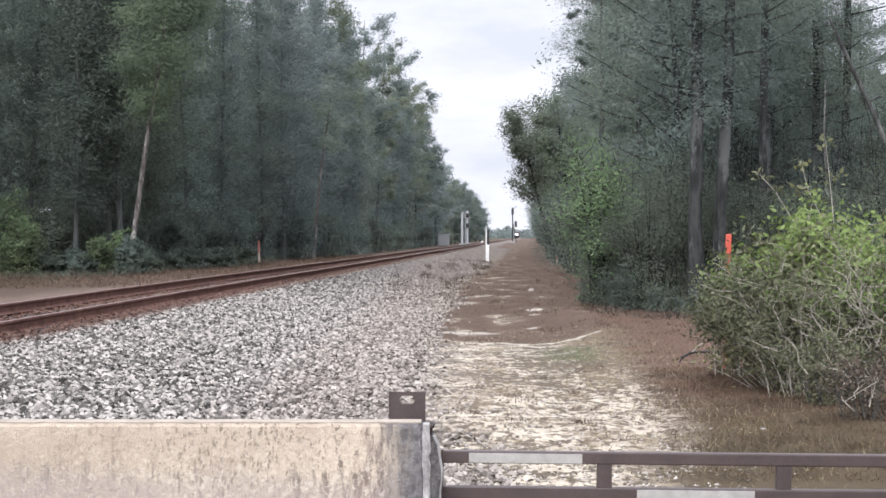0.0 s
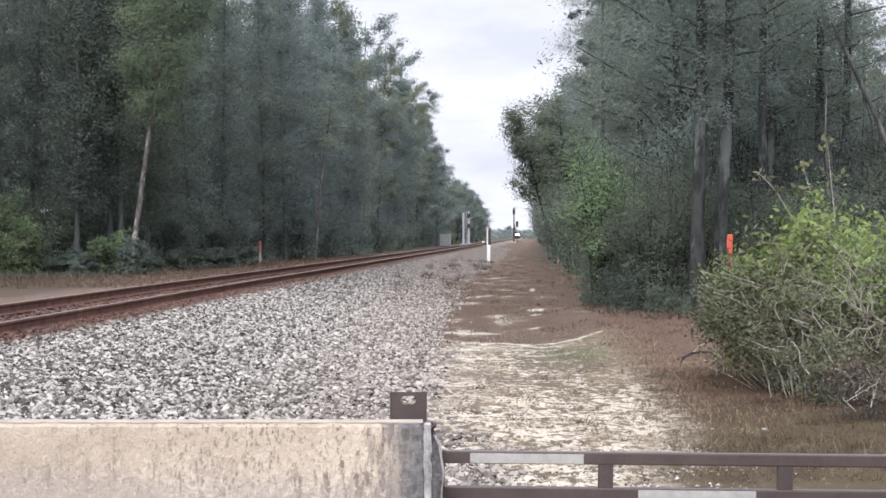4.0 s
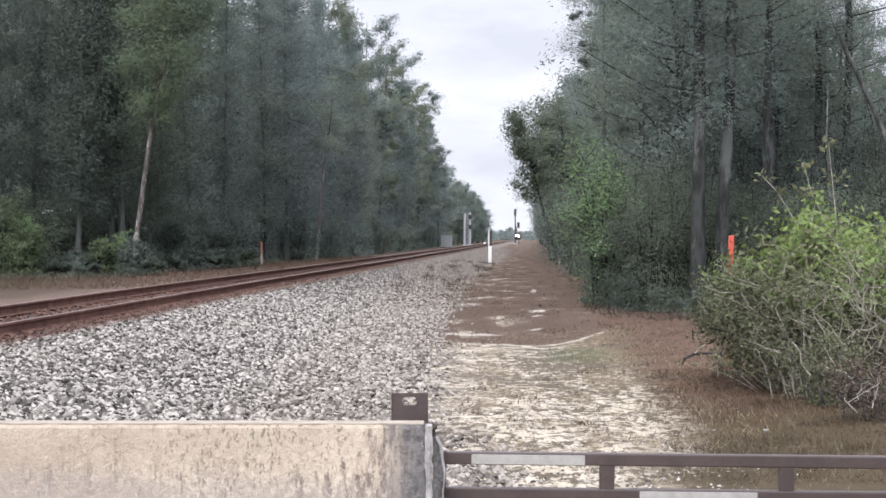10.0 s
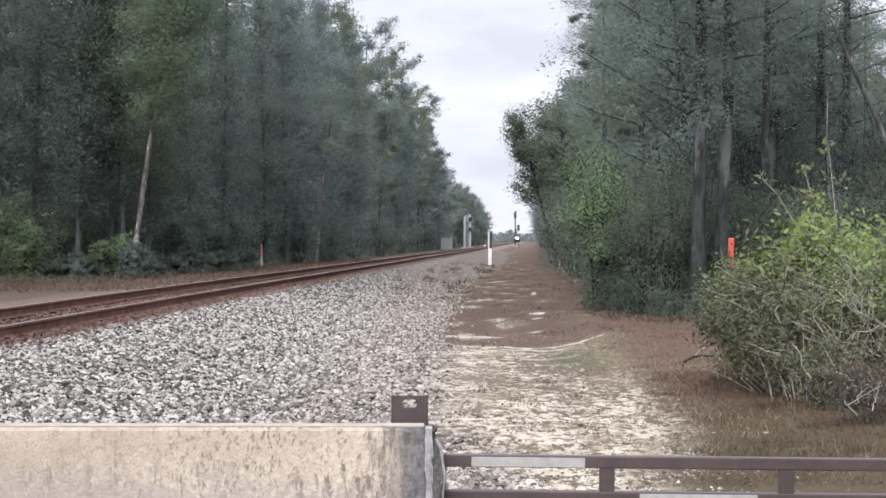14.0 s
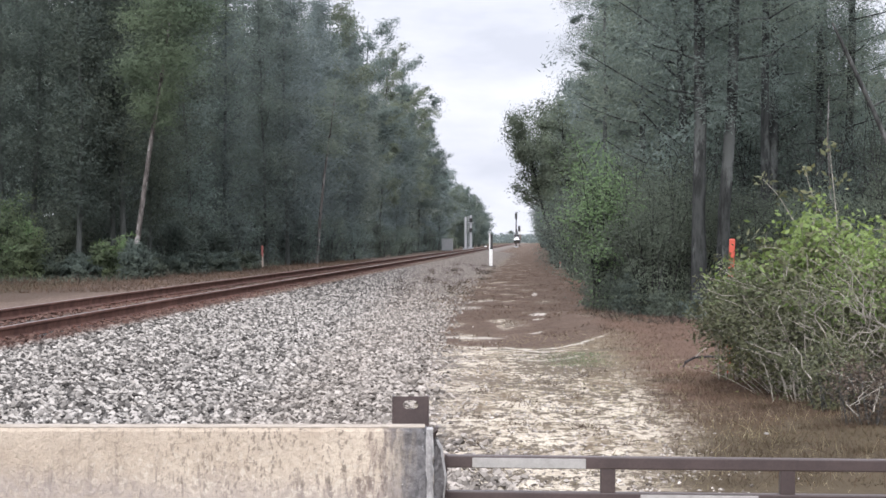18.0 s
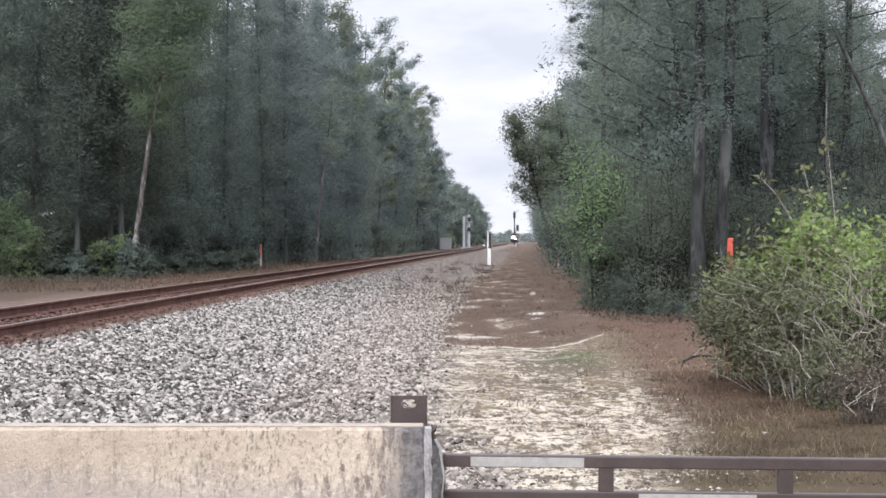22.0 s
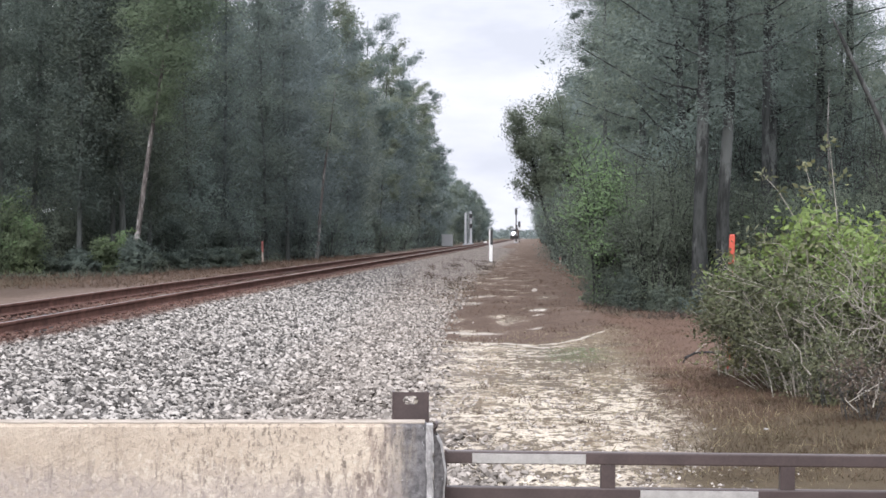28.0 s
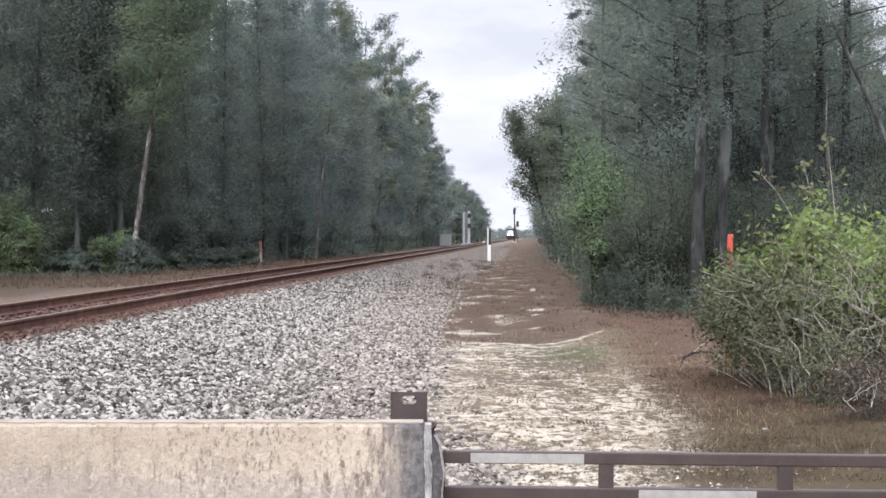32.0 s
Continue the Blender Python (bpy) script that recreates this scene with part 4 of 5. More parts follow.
def build_left_wood():
    r = np.random.default_rng(21)
    near, far = [], []
    for s in range(4):
        near.append(make_tree("casuarina_tree", "tall dense dark green feathery tree in the wood", 18 + 1.4 * (s % 3), 0.11, 0.03 + 0.02 * s, 3.0 + 0.3 * (s % 3), 60, 100 + s, M_LEAF_L, M_WOODBARK, 44, (0.17, 0.056), "plume", (0.6 * (s - 2), 0.3), 10, 0.42))
    for s in range(3):
        far.append(make_tree("casuarina_tree", "distant tall dark green tree along the line", 15 + s, 0.2, 0.08, 3.0, 34, 140 + s, M_LEAF_HAZED, M_WOODBARK, 22, (0.42, 0.14), "plume", (0.3, 0), 7, 0.45))
    mid = [make_tree("casuarina_tree", "tall feathery tree along the line, hazed grey-green", 18 + 1.2 * s, 0.11, 0.05 + 0.02 * s, 3.2, 54, 120 + s, M_LEAF_HAZED, M_WOODBARK, 36, (0.28, 0.065), "plume", (0.4 * (s - 1), 0.3), 10, 0.45) for s in range(3)]
    # nearest trees get darkened leaves for the shade they stand in
    bare = [make_tree("casuarina_tree", "tall tree with shade-darkened leaves and a bare grey lower trunk", 18 + s, (0.12, 0.15)[s], (0.14, 0.22)[s], 3.1, 58, 150 + s, M_LEAF_DARK_SHADED, M_WOODBARK, 44, (0.17, 0.056), "plume", (0.7 * s, 0.3), 10, 0.42) for s in range(2)]
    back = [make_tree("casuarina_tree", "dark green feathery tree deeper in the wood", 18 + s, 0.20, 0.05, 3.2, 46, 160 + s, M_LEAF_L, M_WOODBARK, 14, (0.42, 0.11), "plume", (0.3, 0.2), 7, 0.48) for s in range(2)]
    far += [make_tree("broadleaf_tree", "distant round-crowned tree along the line", 14 + s, 0.22, 0.06, 3.4, 40, 170 + s, M_LEAF_HAZED, M_WOODBARK, 16, (0.5, 0.18), "round", (0.3, 0), 7, 0.5) for s in range(2)]
    spots = []
    for x0, y0, y1, step in ((-18.0, 83, 252, 4.8), (-22.3, 85, 262, 5.4), (-27.5, 100, 262, 6.5)):
        y = y0
        while y < y1:
            spots.append((x0 + 1.6 * min(1.0, max(0.0, (y - 83) / 50)) + r.normal(0, 0.7), y + r.normal(0, 0.8)))
            y += step * (1 + (y - y0) / 400)
    used = set()
    for i, (x, y) in enumerate(spots):
        front = x > -19.3
        bank, k = (near, i % 4) if front else (back, i % 2)
        if y < 98:
            bank, k = bare, i % 2
        if front and y > 122:
            bank, k = mid, i % 3
        k_used = (bank is near, bank is back, bank is mid, k)
        sc = float(r.uniform(0.92, 1.08) * np.interp(y, [83, 150, 200, 252], [0.92, 0.98, 0.92, 0.92]))
        turn = float(r.uniform(0, 360))
        if k_used not in used:
            used.add(k_used)
            ob = bank[k]
            ob.matrix_basis = pose(x, y, float(ground_z(x, y)) - 0.03, 0, 0, turn)
            tagged(ob, group="left wood")
        else:
            ob = place(bank[k], x, y, turn, sc, "left wood")
        if x > -18.5 and y < 255:
            SWAYING.append(ob)
    for n, (x, y) in enumerate(((-22.0, 150.0), (-21.2, 132.0), (-20.6, 168.0))):
        place(back[n % 2], x, y, 65.0 * n, 1.3, "left wood")
    for n, (x, y) in enumerate(((-18.75, 82.0), (-17.35, 84.0))):
        SWAYING.append(place(bare[n], x, y, 80.0 * n + 20, 0.95, "left wood"))
    # unseen trees beyond the left edge of view, added to shade the near wood
    for n, (x, y) in enumerate(((-22.8, 68), (-20.2, 58), (-26.5, 62), (-24.5, 53), (-29.5, 70), (-18.2, 47))):
        place(near[n % 4] if n % 2 else bare[n // 2 % 2], x, y, 50.0 * n, 0.95, "left wood")
    used = set()
    i = 0
    for x0, y0, y1, step in ((-16.6, 250, 700, 6.0), (-21.5, 262, 700, 11)):
        y = y0
        while y < y1:
            x, k = x0 + r.normal(0, 0.9), (i % 3 if y < 375 else 3 + i % 2)
            sc = float(np.interp(y, [250, 290, 325, 371, 500, 700], [1.18, 0.90, 0.70, 0.70, 0.74, 0.62]) * r.uniform(0.9, 1.08))
            if k not in used:
                used.add(k)
                far[k].matrix_basis = pose(x, y, 0.05, 0, 0, 40)
                tagged(far[k], group="left wood")
            else:
                place(far[k], x, y, float(r.uniform(0, 360)), sc, "left wood")
            y += step * (1 + (y - 250) / 500)
            i += 1


def build_right_wood():
    r = np.random.default_rng(33)
    near = []
    for s in range(4):
        near.append(make_tree("pine_tree", "tall pine with a dark bare trunk and ragged crown", 17 + s, (0.152, 0.142, 0.115, 0.14)[s], (0.27, 0.24, 0.34, 0.12)[s], (2.0, 2.1, 2.5, 2.6)[s], 48, 200 + s, M_LEAF_R, M_PINEBARK, 90, (0.105, 0.030), "pine", ((-0.12, -0.1, 0.3, 0.5)[s], 0.2), 7, 0.36))
    broad = []
    for s in range(3):
        broad.append(make_tree("broadleaf_tree", "dense grey-green broadleaf tree at the wood's edge", 11.5 + 1.5 * s, 0.16, 0.12, 2.7, 44, 230 + s, M_LEAF_R, M_PINEBARK, 44, (0.15, 0.05), "round", (-0.4, 0), 9, 0.38))
    far = []
    for s in range(2):
        far.append(make_tree("pine_tree", "distant dark green tree beside the line", 14 + s, 0.2, 0.10, 2.6, 32, 250 + s, M_LEAF_HAZED, M_PINEBARK, 22, (0.40, 0.17), "round", (-0.3, 0), 6, 0.5))
    fixed = [(3.41, 40.9, 0), (3.96, 41.5, 1), (5.30, 46.0, 2), (8.9, 57, 3), (6.4, 54, 0), (8.1, 56, 1), (6.0, 58, 3), (4.3, 62, 2)]
    used = set()

    def put(bank, key, x, y, sc, turn):
        if key not in used:
            used.add(key)
            bank.matrix_basis = pose(x, y, float(ground_z(x, y)) - 0.03, 0, 0, turn)
            return tagged(bank, group="right wood")
        return place(bank, x, y, turn, sc, "right wood")

    for x, y, k in fixed:
        SWAYING.append(put(near[k], ("n", k), x, y, 1.0, float(r.uniform(0, 360))))
    for n, (x, y, sc) in enumerate(((4.25, 54.5, 1.1), (4.1, 64.0, 1.2), (6.9, 58.0, 1.2), (9.9, 66.0, 0.75), (12.6, 76.0, 0.8))):
        SWAYING.append(put(broad[n % 3], (1, n % 3), x, y, sc, 70.0 * n))
    for x0, y0, y1, step, kind in ((4.9, 68, 150, 5.5, 0), (5.4, 60, 170, 6.5, 1), (8.8, 62, 170, 6.5, 0), (11.5, 92, 190, 10.5, 1)):
        y = y0
        i = 0
        while y < y1:
            x = max(x0 + r.normal(0, 0.6), x0 - 0.2)
            bank = near if kind == 0 else broad
            k = (i * 3 + 1) % len(bank) if kind == 0 else i % len(bank)
            ob = put(bank[k], (kind, k) if kind else ("n", k), x, y, float(r.uniform(0.85, 1.15)), float(r.uniform(0, 360)))
            if x0 < 6:
                SWAYING.append(ob)
            y += step
            i += 1
    for x0, y0, y1, step in ((3.4, 158, 640, 7), (8.0, 175, 640, 11)):
        y = y0
        i = 0
        while y < y1:
            k = i % 2
            put(far[k], ("f", k), x0 + r.normal(0, 0.6), y, float(r.uniform(0.75, 1.05) * np.interp(y, [152, 640], [1.0, 0.8])), float(r.uniform(0, 360)))
            y += step * (1 + (y - 152) / 400)
            i += 1


build_left_wood()
build_right_wood()


def build_far_woods():
    """Closed dark woods deep behind the first rows, far enough to be one mass."""
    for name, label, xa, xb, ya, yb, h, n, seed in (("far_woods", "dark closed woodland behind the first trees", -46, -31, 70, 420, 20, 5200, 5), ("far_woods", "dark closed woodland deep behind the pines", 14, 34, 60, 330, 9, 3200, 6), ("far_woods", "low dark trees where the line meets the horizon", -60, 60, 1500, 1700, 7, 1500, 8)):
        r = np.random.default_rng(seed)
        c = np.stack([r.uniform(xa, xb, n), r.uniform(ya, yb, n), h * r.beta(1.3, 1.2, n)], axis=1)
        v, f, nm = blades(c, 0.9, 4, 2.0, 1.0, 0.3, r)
        tagged(new(name, fast_mesh(name, v, f, M_LEAF_HAZED, True, nm)), label, "woods", kind="stuff")


build_far_woods()


def build_special_trees():
    # pale leaning trunk with an olive crown before the left wood
    t = make_tree("pine_tree", "pine with a pale peeling leaning trunk and olive crown", 15, 0.12, 0.43, 1.8, 40, 301, M_LEAF_PINE, M_PALEBARK, 90, (0.18, 0.04), "pine", (2.7, 0), 9, 0.42)
    t.matrix_basis = pose(-15.95, 79, 0.05)
    t = make_tree("slim_tree", "slim tree with a pale bare trunk", 12, 0.12, 0.6, 1.6, 18, 302, M_LEAF_L, M_PALEBARK, 40, (0.22, 0.06), "pine", (1.3, 0), 6, 0.4)
    t.matrix_basis = pose(-14.15, 131, 0.1)
    t = make_tree("broadleaf_tree", "round-crowned tree leaning out over the path", 10.6, 0.16, 0.36, 2.0, 36, 303, M_LEAF_THICKET, M_BARK, 80, (0.20, 0.09), "fork", (-2.6, 0), 6, 0.34)
    t.matrix_basis = pose(1.9, 150, 0.0)
    t = make_tree("broadleaf_tree", "dense dark tree behind the leaning one", 10.2, 0.16, 0.15, 2.4, 44, 304, M_LEAF_THICKET, M_BARK, 60, (0.22, 0.09), "fork", (-1.2, 0), 6, 0.38)
    t.matrix_basis = pose(3.3, 140, 0.0)
    # open-crowned trees that stand up along the left skyline
    for n, (x, y, h, w) in enumerate(((-17.0, 160, 22.5, 3.0), (-16.9, 178, 23.5, 2.9), (-16.5, 196, 24.5, 2.9), (-16.4, 212, 24, 2.8), (-15.6, 230, 24, 2.9), (-15.2, 247, 22.5, 2.8), (-15.0, 264, 22, 2.8), (-15.3, 284, 18.2, 2.6), (-15.6, 306, 16.0, 2.6), (-15.6, 332, 13.5, 2.4), (-15.6, 360, 11.5, 2.4))):
        t = make_tree("broadleaf_tree", "open-crowned tall tree standing against the sky", h * 0.93, 0.12, 0.22, w, 40, 320 + n, M_LEAF_L, M_WOODBARK, 70, (0.26, 0.11), "fork", (0.6, 0), 5, 0.32)
        t.matrix_basis = pose(x, y, 0.05)
    for n, (x, y, h, w) in enumerate(((-17.0, 1640, 9.6, 3.4), (-12.0, 1655, 8.4, 3.2), (-20.5, 1650, 6.6, 2.6))):
        t = make_tree("broadleaf_tree", "distant round tree at the end of the line, hazed grey-green", h, 0.2, 0.06, w, 30, 340 + n, M_LEAF_HAZED, M_BARK, 12, (0.8, 0.4), "round", (0, 0), 6, 0.7)
        t.matrix_basis = pose(x, y, 0.0)
    for n, (x, y, h) in enumerate(((-14.4, 392, 12.6), (-14.2, 432, 13.0), (-14.0, 476, 12.4), (-13.8, 520, 11.4), (-13.4, 566, 9.6))):
        t = make_tree("broadleaf_tree", "distant dark round tree close to the line", h, 0.2, 0.08, 2.3, 34, 350 + n, M_LEAF_L, M_WOODBARK, 34, (0.40, 0.16), "round", (0.3, 0), 6, 0.5)
        t.matrix_basis = pose(x, y, 0.0)
    # ragged pine whose limbs reach out over the path
    t = make_tree("pine_tree", "ragged pine with sparse tufts on long limbs", 15, 0.13, 0.22, 1.8, 30, 305, M_LEAF_R, M_WOODBARK, 110, (0.21, 0.022), "pine", (-0.3, 0), 4, 0.06)
    t.matrix_basis = pose(3.55, 64, 0.0)
    t = make_tree("pine_tree", "ragged pine with sparse tufts on long limbs", 16, 0.13, 0.25, 1.8, 28, 306, M_LEAF_R, M_WOODBARK, 110, (0.23, 0.026), "pine", (-0.2, 0), 4, 0.07)
    t.matrix_basis = pose(3.45, 88, 0.0)
    # dead trunk leaning among the pines
    v, f = tubes([([(9.85, 46, -0.1), (8.7, 45.7, 2.3), (7.75, 45.4, 4.4), (7.0, 45.1, 5.9), (6.7, 45, 6.5)], [0.085, 0.07, 0.058, 0.048, 0.02])], 8)
    d = thing("dead_tree", "bare grey dead trunk leaning against the pines", "tree")
    part("trunk", fast_mesh("trunk", v, f, M_DEADWOOD, True), None, d)
    v, f = tubes([([(7.6, 45.4, 4.6), (7.9, 45.3, 4.75), (8.1, 45.2, 4.7)], [0.03, 0.02, 0.01])], 5)
    part("limb", fast_mesh("limb", v, f, M_DEADWOOD, True), None, d)
    # a small pale dead sapling in the verge beyond the rails
    v, f = tubes([([(0, 0, -0.05), (0.03, 0, 0.25), (0.12, 0, 0.48), (0.16, 0, 0.66)], [0.022, 0.018, 0.014, 0.006]), ([(0.03, 0, 0.26), (0.20, -0.02, 0.36), (0.34, -0.02, 0.40)], [0.014, 0.010, 0.005]), ([(0.12, 0, 0.48), (0.02, 0, 0.60)], [0.010, 0.005])], 6)
    s = thing("sapling", "small pale dead sapling in the dry verge grass", "tree", pose(-16.7, 79.5, float(ground_z(-16.7, 79.5))))
    part("stem", fast_mesh("stem", v, f, M_TWIG, True), None, s)
    # thin saplings
    for x, y, h in ((6.8, 46, 5.2), (6.2, 60, 6.0)):
        v, f = tubes([([(x, y, -0.05), (x + 0.05, y, h * 0.4), (x - 0.05, y, h * 0.75), (x - 0.02, y, h)], [0.024, 0.020, 0.015, 0.006])], 6)
        s = thing("sapling", "thin bare pale sapling among the pines", "tree")
        part("trunk", fast_mesh("trunk", v, f, M_PALEBARK, True), None, s)


build_special_trees()


# ---- shrubs ----
def make_shrub(name, label, cx, cy, rx, ry, h, stems, leaves, mats, size, seed, wood=None, low=0.15, top=0.42, arcs=0, root=0.0):
    """A shrub: branching stems from the ground, leaves in clumps along their ends."""
    r = np.random.default_rng(seed)
    z0 = float(ground_z(cx, cy))
    s = thing(name, label, "bush", pose(cx, cy, z0))
    tips = []
    main = []
    for i in range(stems):
        a, q = r.uniform(0, 2 * np.pi), math.sqrt(r.uniform(0, 1))
        ex, ey = rx * q * math.cos(a), ry * q * math.sin(a)
        ez = h * (0.45 + 0.55 * math.sqrt(max(0.0, 1 - q * q))) * r.uniform(0.7, 1.08)
        k = np.linspace(0, 1, 6)[:, None]
        b = np.array([ex * (0.30 if root else 0.25 if wood else 0.55) + root + r.normal(0, 0.10 * rx), ey * (0.25 if wood else 0.55) + r.normal(0, 0.1 * ry), -0.05])
        e = np.array([ex, ey, ez])
        arc = b + (e - b) * k + np.array([0, 0, 0.12 * h]) * np.sin(k * np.pi) + np.cumsum(r.normal(0, 0.022 * h, (6, 3)), axis=0) * k
        main.append((arc, 0.011 * h / 2 * (1.25 - k[:, 0])))
        for w in np.linspace(low, 1.0, 9):
            tips.append(np.array([np.interp(w, k[:, 0], arc[:, j]) for j in range(3)]))
        for _ in range(3):
            w = r.uniform(0.35, 0.9)
            p = np.array([np.interp(w, k[:, 0], arc[:, j]) for j in range(3)])
            d = r.normal(0, 1, 3) * np.array([1, 1, 0.5]) + np.array([0, 0, 0.5])
            d *= 0.22 * h / np.linalg.norm(d)
            side = np.stack([p, p + d * 0.5 + r.normal(0, 0.02 * h, 3), p + d])
            main.append((side, np.array([0.005, 0.004, 0.002]) * h / 2))
            tips += [p + d * 0.6, p + d]
    for arc, rad in main[:24:4]:
        v, f = tubes([(arc, rad)], 5)
        part("stem", fast_mesh("stem", v, f, wood or M_TWIG, True), None, s)
    rest = [m for i, m in enumerate(main) if not (i < 24 and i % 4 == 0)]
    v, f = tubes(rest, 3)
    tagged(part("branchwork", fast_mesh("branchwork", v, f, wood or M_TWIG, True), None, s), kind="stuff")
    for i in range(arcs):
        # long bare arching stems on the open side
        bx, by = r.uniform(-0.5, 0.9) * rx + root, -ry * r.uniform(0.45, 0.95)
        ln = h * r.uniform(0.28, 0.55)
        d = np.array([r.uniform(-0.95, 0.7), r.uniform(-0.25, 0.1), 1.0])
        k = np.linspace(0, 1, 7)[:, None]
        arc = np.array([bx, by, r.uniform(0.05, 0.55) * h]) + d * ln * k + np.array([-0.10 * h, 0, -0.12 * h]) * k ** 2 + np.cumsum(r.normal(0, 0.030 * h, (7, 3)), axis=0)
        fork = np.stack([arc[3], arc[3] + np.array([r.normal(0, 0.12), -0.03, 0.15]) * h, arc[3] + np.array([r.normal(0, 0.2), -0.03, 0.28]) * h])
        v, f = tubes([(arc, 0.0066 * (1.15 - 0.8 * k[:, 0])), (fork, np.array([0.0045, 0.003, 0.002]))], 5)
        part("stem", fast_mesh("stem", v, f, M_TWIG, True), None, s)
    if low < 0.04:
        # leafy skirt down to the ground
        a, q = r.uniform(0, 2 * np.pi, 90), np.sqrt(r.uniform(0.35, 1, 90))
        skirt = np.stack([rx * q * np.cos(a), ry * q * np.sin(a), h * r.uniform(0.02, 0.30, 90)], axis=1)
        tips += list(skirt)
    tips = np.array(tips)
    tips[:, 2] = np.maximum(tips[:, 2], 0.05)
    share = r.uniform(0, 1, len(tips)) + 0.9 * (tips[:, 2] / h - 0.62)
    for i, mat in enumerate(mats):
        lo, hi = (-9, top) if i == 0 else (top, 9)
        c = tips[(share >= lo) & (share < hi)] if len(mats) > 1 else tips
        if len(c) == 0:
            continue
        n = max(1, int(leaves / len(tips)))
        v, f, nm = blades(c, 0.055 * h, n, size, size * 0.48, 0.0, r, True, 0.25, 0.82 if wood else 0.45)
        v[:, 2] = np.maximum(v[:, 2], 0.01)
        part("leaves", fast_mesh("leaves", v, f, mat, True, nm), None, s)
    return s


BUSHES = []


def build_shrubs():
    b = BUSHES.append
    # the large bush beside the path
    b(make_shrub("bush", "twiggy bush with olive leaves beside the path", 2.30, 20.9, 0.66, 0.6, 1.36, 60, 16000, (M_LEAF_OLIVE, M_LEAF_MID), 0.05, 401, None, 0.22, 0.95, 34, 0.42))
    b(make_shrub("bush", "large leafy bush with bright green crown", 3.20, 21.4, 1.05, 0.9, 1.95, 64, 15000, (M_LEAF_OLIVE, M_LEAF_BRIGHT), 0.085, 402, None, 0.1, 0.38))
    b(make_shrub("bush", "large twiggy bush with olive and bright green leaves", 3.55, 19.6, 0.95, 0.8, 1.72, 60, 12000, (M_LEAF_OLIVE, M_LEAF_BRIGHT), 0.065, 404, None, 0.12, 0.55, 26))
    b(make_shrub("bush", "low grey-twigged bush with sparse olive leaves", 2.85, 19.5, 0.75, 0.6, 1.15, 50, 6000, (M_LEAF_OLIVE,), 0.05, 403, None, 0.06, 9, 18))
    b(make_shrub("bush", "low grey-twigged bush with few leaves", 3.6, 17.9, 0.6, 0.5, 0.85, 34, 3000, (M_LEAF_OLIVE,), 0.05, 406, None, 0.03, 9, 6))
    b(make_shrub("bush", "low brown twiggy bush with dead leaves", 2.82, 16.9, 0.5, 0.4, 0.62, 30, 2000, (M_WEED,), 0.035, 408, M_DEADWOOD, 0.1, 9, 4))
    b(make_shrub("bush", "small olive bush with grey twigs in the dry grass", 2.72, 18.4, 0.5, 0.45, 0.72, 30, 3600, (M_LEAF_OLIVE,), 0.04, 409, M_DEADWOOD, 0.06, 9, 5))
    b(make_shrub("bush", "sprawling bare twigs at the bush's foot", 1.95, 20.3, 0.5, 0.45, 0.55, 16, 500, (M_LEAF_OLIVE,), 0.05, 405, root=0.55))
    for cx, cy, z0, pts in ((3.0, 21.1, 1.3, [(0.0, 0, 0), (-0.22, -0.02, 0.45), (-0.42, -0.03, 0.78), (-0.58, -0.03, 0.95)]), (3.15, 21.1, 1.4, [(0.0, 0, 0), (-0.08, 0, 0.4), (-0.22, 0, 0.7), (-0.28, 0, 0.92)]), (3.2, 21.0, 1.4, [(0, 0, 0), (-0.02, 0, 0.4), (-0.06, 0, 0.8), (-0.10, 0, 1.2)]), (2.75, 20.2, 0.5, [(0, 0, 0), (-0.03, -0.05, 0.4), (0.02, -0.05, 0.75), (0.0, -0.05, 0.98)]), (2.55, 20.2, 0.5, [(0, 0, 0), (0.02, -0.05, 0.4), (-0.03, -0.05, 0.7), (-0.02, -0.05, 0.95)])):
        g = thing("sprig", "tall pale twig with a few leaves rising from the bush", "twig", pose(cx, cy, 0))
        low = [(pts[0][0] + 0.05, pts[0][1], -0.02), (pts[0][0] + 0.03, pts[0][1], z0 * 0.5)]
        arc = np.array(low + [(a, b, c + z0) for a, b, c in pts])
        v, f = tubes([(arc, np.linspace(0.008, 0.003, len(arc)))], 5)
        part("stem", fast_mesh("stem", v, f, M_TWIG, True), None, g)
        rr = np.random.default_rng(int(cx * 100))
        v, f, nm = blades(arc[-2:] + rr.normal(0, 0.02, (2, 3)), 0.06, 16, 0.085, 0.04, 0.0, rr, True, 0.2)
        part("leaves", fast_mesh("leaves", v, f, M_LEAF_OLIVE), None, g)
    make_shrub("bush", "small dull green bush round the foot of an orange stake", 2.33, 22.6, 0.34, 0.3, 1.28, 22, 4200, (M_LEAF_OLIVE, M_LEAF_MID), 0.05, 407, None, 0.1, 0.7)
    # thicket at the foot of the pines
    b(make_shrub("bush", "tall shrub with light green top leaves", 1.54, 44.6, 0.52, 0.5, 3.55, 28, 14000, (M_LEAF_THICKET, M_LEAF_LIGHT), 0.075, 419, M_BARK, 0.08, 0.42))
